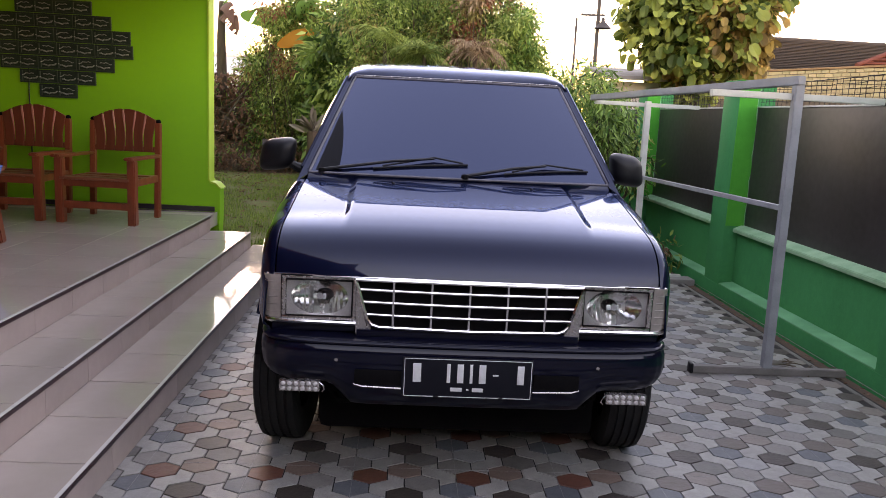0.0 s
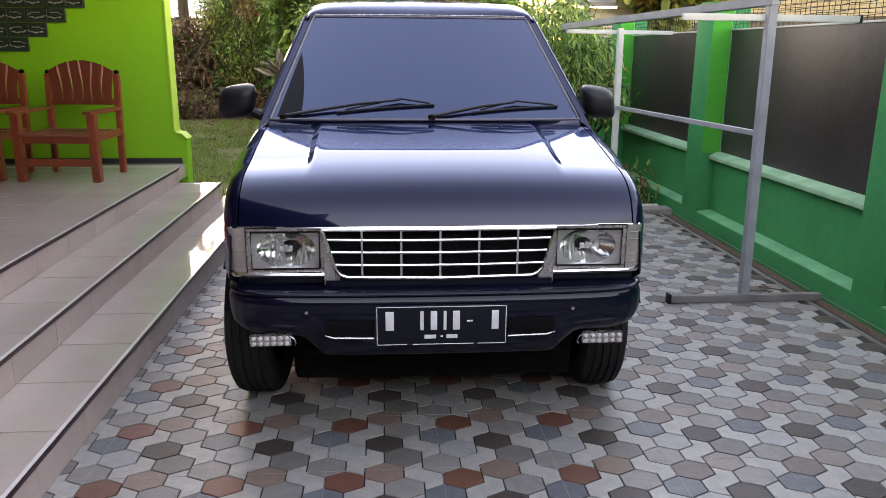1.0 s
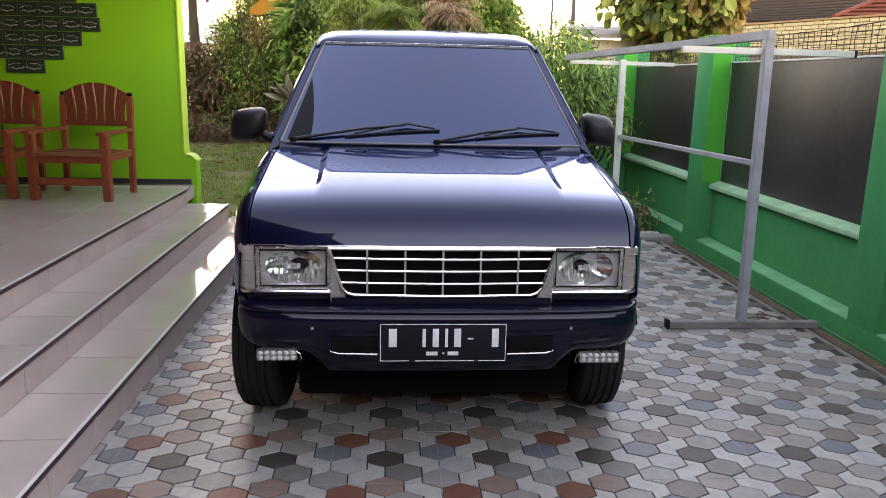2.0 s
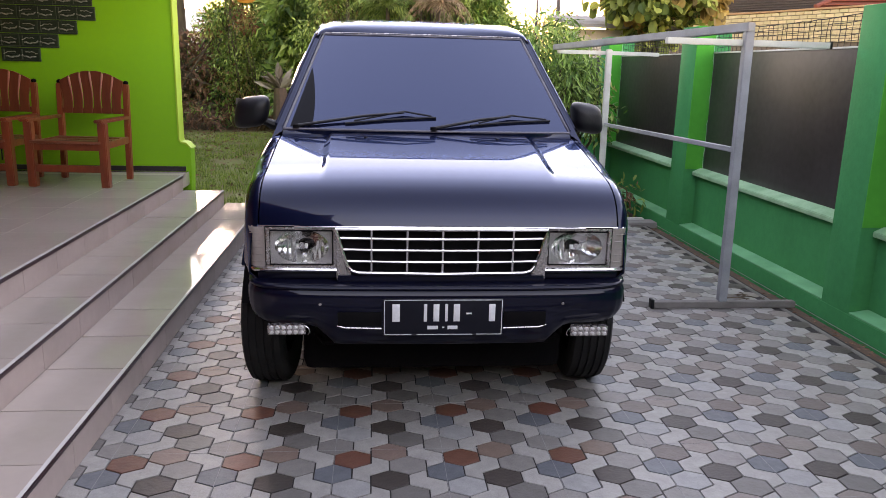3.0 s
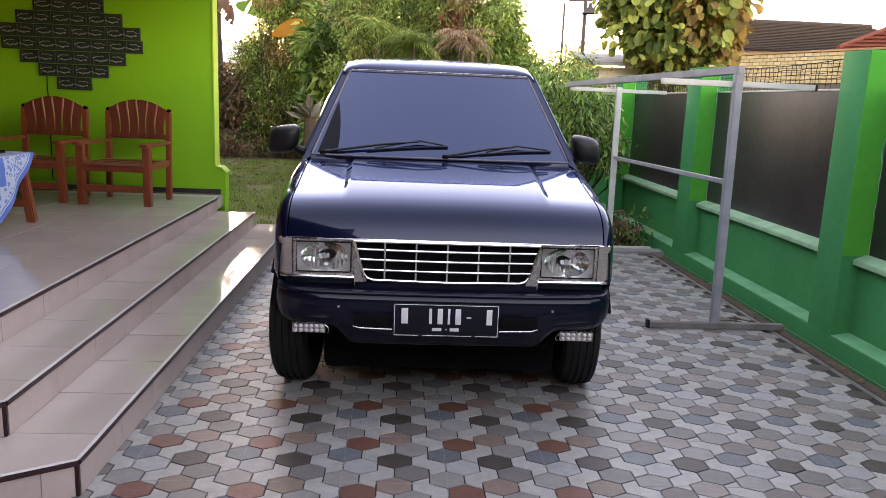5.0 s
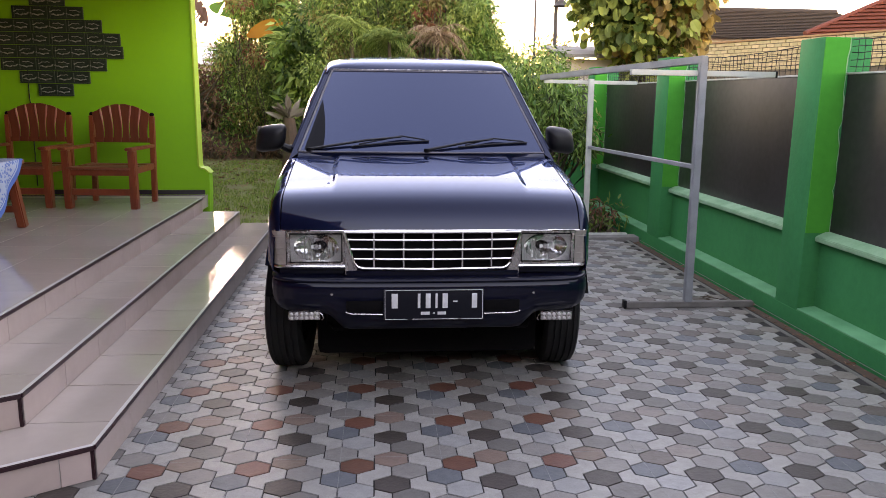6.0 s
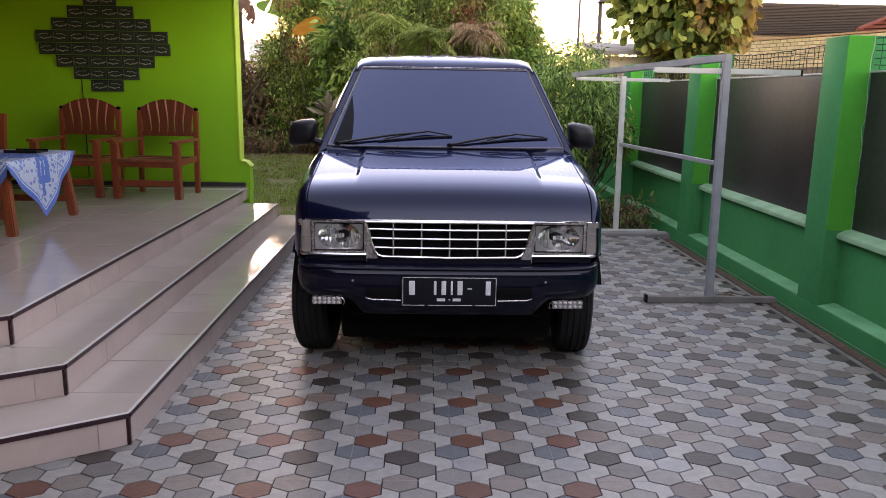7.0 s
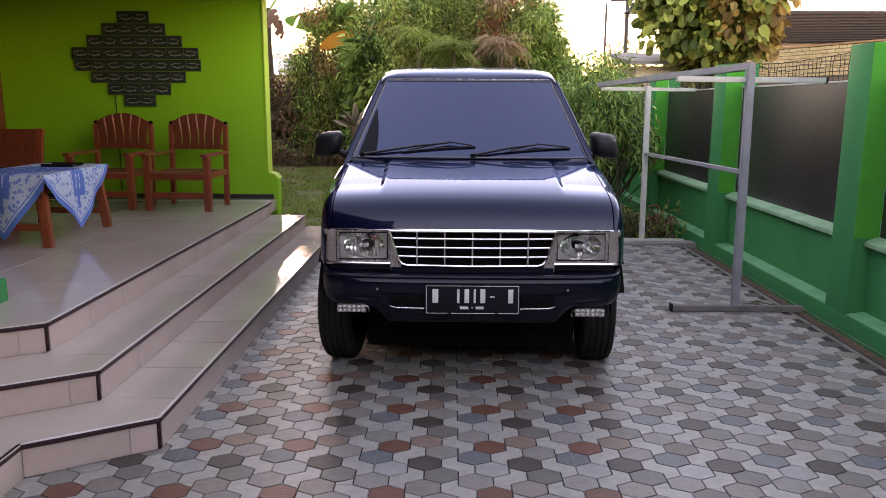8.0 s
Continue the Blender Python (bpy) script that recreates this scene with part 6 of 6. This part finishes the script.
for x, y in ((-4.3, 16.7), (-3.3, 16.9), (-2.5, 16.75), (-1.7, 16.95), (-0.9, 16.8), (-0.1, 16.9)):
    shrub("low_plant", "small dark leafy plant on the soil bank", "plant", (x, y, 0), (x - 0.45, y - 0.25, 0.04), (x + 0.45, y + 0.5, 0.50), 26, 16, 0.14, 0.13, LANCE,
          [(L_BUSH, 0.25), (L_DRY, 0.75)], int(200 - 10 * x), every=5)

# grass and litter
gr_r = np.random.default_rng(51)
n = 70000
gx, gy = -3.4 + 4.4 * gr_r.random(n), 7.14 + 9.0 * gr_r.random(n) ** 1.4
patch = np.array([noise.noise((x * 1.6, y * 1.6, 3.0)) for x, y in zip(gx, gy)])
ok = (patch > -0.30 + 0.22 * gr_r.random(n)) & ~((gx < -0.52) & (gy < 7.45))
gx, gy = gx[ok], gy[ok]
gw = np.zeros((len(gx), 3)) + gr_r.normal(0, 1, (len(gx), 3))
gw[:, 2] = 0
grass = leaves("grass", np.stack([gx, gy, np.full(len(gx), -0.028)], 1), 0.035 + 0.055 * gr_r.random(len(gx)), gw, BLADE, L_GRASS, None, "", gr_r, roll=0.3)
tagged(grass, "patchy short green grass on brown soil", "grass", kind="stuff")
n = 3200
lx, ly2 = -4.6 + 5.6 * gr_r.random(n), 7.3 + 11.4 * gr_r.random(n) ** 0.6
lz = np.array([-0.05 + 0.52 * sm(0, 0.6, (y - 16.8) / 2.2) if y > 16.8 else -0.008 for y in ly2])
lit = leaves("leaf_litter", np.stack([lx, ly2, lz + 0.012], 1), 0.04 + 0.07 * gr_r.random(n), gr_r.normal(0, 1, (n, 3)) * np.array([1, 1, 0.15]), LANCE, L_DRY, None, "", gr_r)
tagged(lit, "scattered dry brown leaves on the ground", "leaf litter", kind="stuff")


n = 420
debris = leaves("gutter_litter", np.stack([3.66 + 0.13 * gr_r.random(n), 1.4 + 5.5 * gr_r.random(n), np.full(n, -0.010)], 1), 0.012 + 0.030 * gr_r.random(n), gr_r.normal(0, 1, (n, 3)) * np.array([1, 1, 0.12]), LANCE, L_DRY, None, "", gr_r)
tagged(debris, "dry leaves and dirt along the foot of the fence", "leaf litter", kind="stuff")

tw = thing("twigs", "few dry twigs lying on the paving beside the rack", "twigs", 3.52, 4.60, 0.006)
twr = np.random.default_rng(58)
for k in range(9):
    a, p = twr.random() * 3.1, twr.normal(0, 1, 2) * np.array([0.09, 0.08])
    d = np.array([math.cos(a), math.sin(a)]) * (0.03 + 0.07 * twr.random())
    part("twig", tube([(p[0] - d[0], p[1] - d[1], 0), (p[0], p[1], 0.006), (p[0] + d[0], p[1] + d[1], 0.001)], [0.0035, 0.004, 0.002], 5), M_BARK, tw)

# pale block wall, houses and poles behind the fence
def build_block_wall():
    a, b = Vector((7.35, 18.19, 0)), Vector((11.2, 8.6, 0))
    d = (b - a).normalized()
    rz = math.degrees(math.atan2(d.y, d.x))
    top, L = 2.58, (b - a).length
    w = part("block_wall", box(0, L, 0.0, 0.16, 0, top - 0.01), M_MORTAR)
    w.matrix_basis = pose(a.x, a.y, 0, 0, 0, rz)
    tagged(w, "wall of pale yellowish limestone blocks", "wall", kind="structure")
    mesh = bpy.data.meshes.new("block")
    q = box(0.007, 0.173, -0.022, 0.0, 0.006, 0.066, 0.004)
    q.to_mesh(mesh), q.free()
    mesh.materials.append(M_BLOCK)
    r = np.random.default_rng(61)
    for row in range(8):
        z = top - 0.075 - 0.072 * row
        for k in range(35):
            ob = new("block", mesh)
            ob.parent, ob.location = w, (1.0 + k * 0.18 + (0.09 if row % 2 else 0), float(r.normal(0, 0.003)), z)
    part("coping", box(0, L, -0.04, 0.2, top, top + 0.035, 0.004), M_COPE, w, "ochre coping")


build_block_wall()


def gable_house(x0, x1, y0, y1, eave, ridge, roof_mat, label, courses=18):
    t = thing("house", label, "house", (x0 + x1) / 2, y0, 0)
    cx = (x0 + x1) / 2
    part("wall", box(x0 - cx + 0.6, x1 - cx - 0.6, 0.6, y1 - y0, 0, eave), M_PLASTER, t, "pale plaster wall")
    ym = (y1 - y0) / 2
    rf = part("roof", prism([(0, eave - .1), (ym, ridge), (y1 - y0 + .5, eave - .1)], x0 - cx, x1 - cx, axis="x"), roof_mat, t)
    for k in range(courses):
        q = (k + 0.5) / courses
        part("tile_course", beam((x0 - cx, ym * q, eave - .1 + (ridge - eave + .1) * q + 0.02), (x1 - cx, ym * q, eave - .1 + (ridge - eave + .1) * q + 0.02), 0.24, 0.05, 0.01), roof_mat, rf)
    part("ridge_cap", tube([(x0 - cx, ym, ridge + 0.03), (x1 - cx, ym, ridge + 0.03)], 0.12, 8), roof_mat, rf)
    return t


gable_house(13.2, 23.9, 32.5, 42.0, 4.15, 5.72, M_ROOF, "far house with a long grey-brown tiled roof")


def hip_house(x0, x1, y0, y1, eave, ridge, label):
    """A house under a hipped roof with rows of tiles."""
    t = thing("house", label, "house", x0, y0, 0, -30)
    cx, ym = x0, (y1 - y0) / 2
    part("wall", box(x0 - cx + 0.6, x1 - cx - 0.6, 0.6, y1 - y0 - 0.6, 0, eave), M_PLASTER, t, "pale plaster wall")
    bm = bmesh.new()
    e = [bm.verts.new(p) for p in ((x0 - cx, 0, eave), (x1 - cx, 0, eave), (x1 - cx, 2 * ym, eave), (x0 - cx, 2 * ym, eave))]
    r0, r1 = bm.verts.new((x0 - cx + ym, ym, ridge)), bm.verts.new((x1 - cx - ym, ym, ridge))
    for f in ((e[0], e[1], r1, r0), (e[1], e[2], r1), (e[2], e[3], r0, r1), (e[3], e[0], r0), (e[3], e[2], e[1], e[0])):
        bm.faces.new(f)
    rf = part("roof", bm, M_REDROOF, t, flat=True)
    for k in range(14):
        q = (k + 0.5) / 14
        part("tile_course", beam((x0 - cx + ym * q, ym * q, eave + (ridge - eave) * q + 0.02), (x1 - cx - ym * q, ym * q, eave + (ridge - eave) * q + 0.02), 0.24, 0.04, 0.01), M_REDROOF, rf)
    part("hip_cap", tube([(x0 - cx, 0, eave + .03), (x0 - cx + ym, ym, ridge + .03)], 0.09, 8), M_REDROOF, rf)
    return t


hip_house(15.6, 27.0, 25.2, 33.2, 3.62, 5.7, "far house with a hipped red clay roof")
gable_house(-14.0, -4.4, 30.0, 38.0, 2.6, 3.4, M_PLASTER, "far pale house beyond the garden", 0)
shed = thing("shed", "small shed with a pale sheet roof behind the shrubs", "shed", 4.9, 12.4, 0)
part("shed_wall", box(-0.55, 0.9, 0, 1.2, 0, 2.05), M_PLASTER, shed)
part("shed_roof", prism([(-0.3, 2.06), (1.5, 2.30), (1.5, 2.36), (-0.3, 2.12)], -0.75, 1.1, 0.005, axis="x"), M_CONC, shed, "pale sheet roof")


def build_pole(x, y, h, lamp):
    t = thing("utility_pole", "thin weathered utility pole with a crossbar" if lamp else "slim grey metal pole far off", "pole", x, y, 0)
    part("shaft", tube([(0, 0, 0), (0, 0, h)], [0.075, 0.055] if lamp else [0.04, 0.035], 10), M_POLE, t)
    if lamp:
        part("crossbar", beam((-0.55, 0, 4.72), (0.2, 0, 4.74), 0.05, 0.06, 0.005), M_POLE, t)
        part("lamp_shade", lathe([(4.34, 0.30), (4.36, 0.26), (4.46, 0.16), (4.56, 0.07), (4.68, 0.04)], 16, axis="z"), M_POLE, t, "bell-shaped lamp shade").location = (0.14, -0.1, -0.02)
        for q in (-0.5, -0.3, 0.15):
            part("insulator", lathe([(0, .03), (.05, .035), (.1, .02), (.1, 0)], 8, axis="z"), M_PLASTER, t).location = (q, 0, 4.75)
    return t


build_pole(6.92, 25.0, 6.5, True)
build_pole(6.28, 25.2, 4.65, False)

# far trees that close the view
for k, (x, y, rx, rz, cz, mt, seed, n) in enumerate(((-13.6, 60.0, 2.2, 1.8, 3.4, L_WARM, 71, 90), (-7.5, 19.0, 2.0, 2.6, 2.2, L_BUSH, 72, 130), (0.5, 20.0, 2.6, 2.4, 2.3, L_BUSH, 73, 170),
                                                     (3.6, 21.0, 1.6, 1.3, 1.5, L_BRIGHT, 74, 90), (7.6, 30.0, 1.8, 1.5, 1.9, L_WARM, 75, 80))):
    shrub("far_tree", "leafy tree far beyond the garden", "tree", (x, y, 0), (x - rx, y - 1, 0.2), (x + rx, y + 1, cz + rz), n, 30, 0.42, 0.26, LANCE, [(mt, 1.0)], seed, stem=0.06, every=8, keep=dome(x, cz, rx, rz, seed=k * 1.0))

lay_pavers()
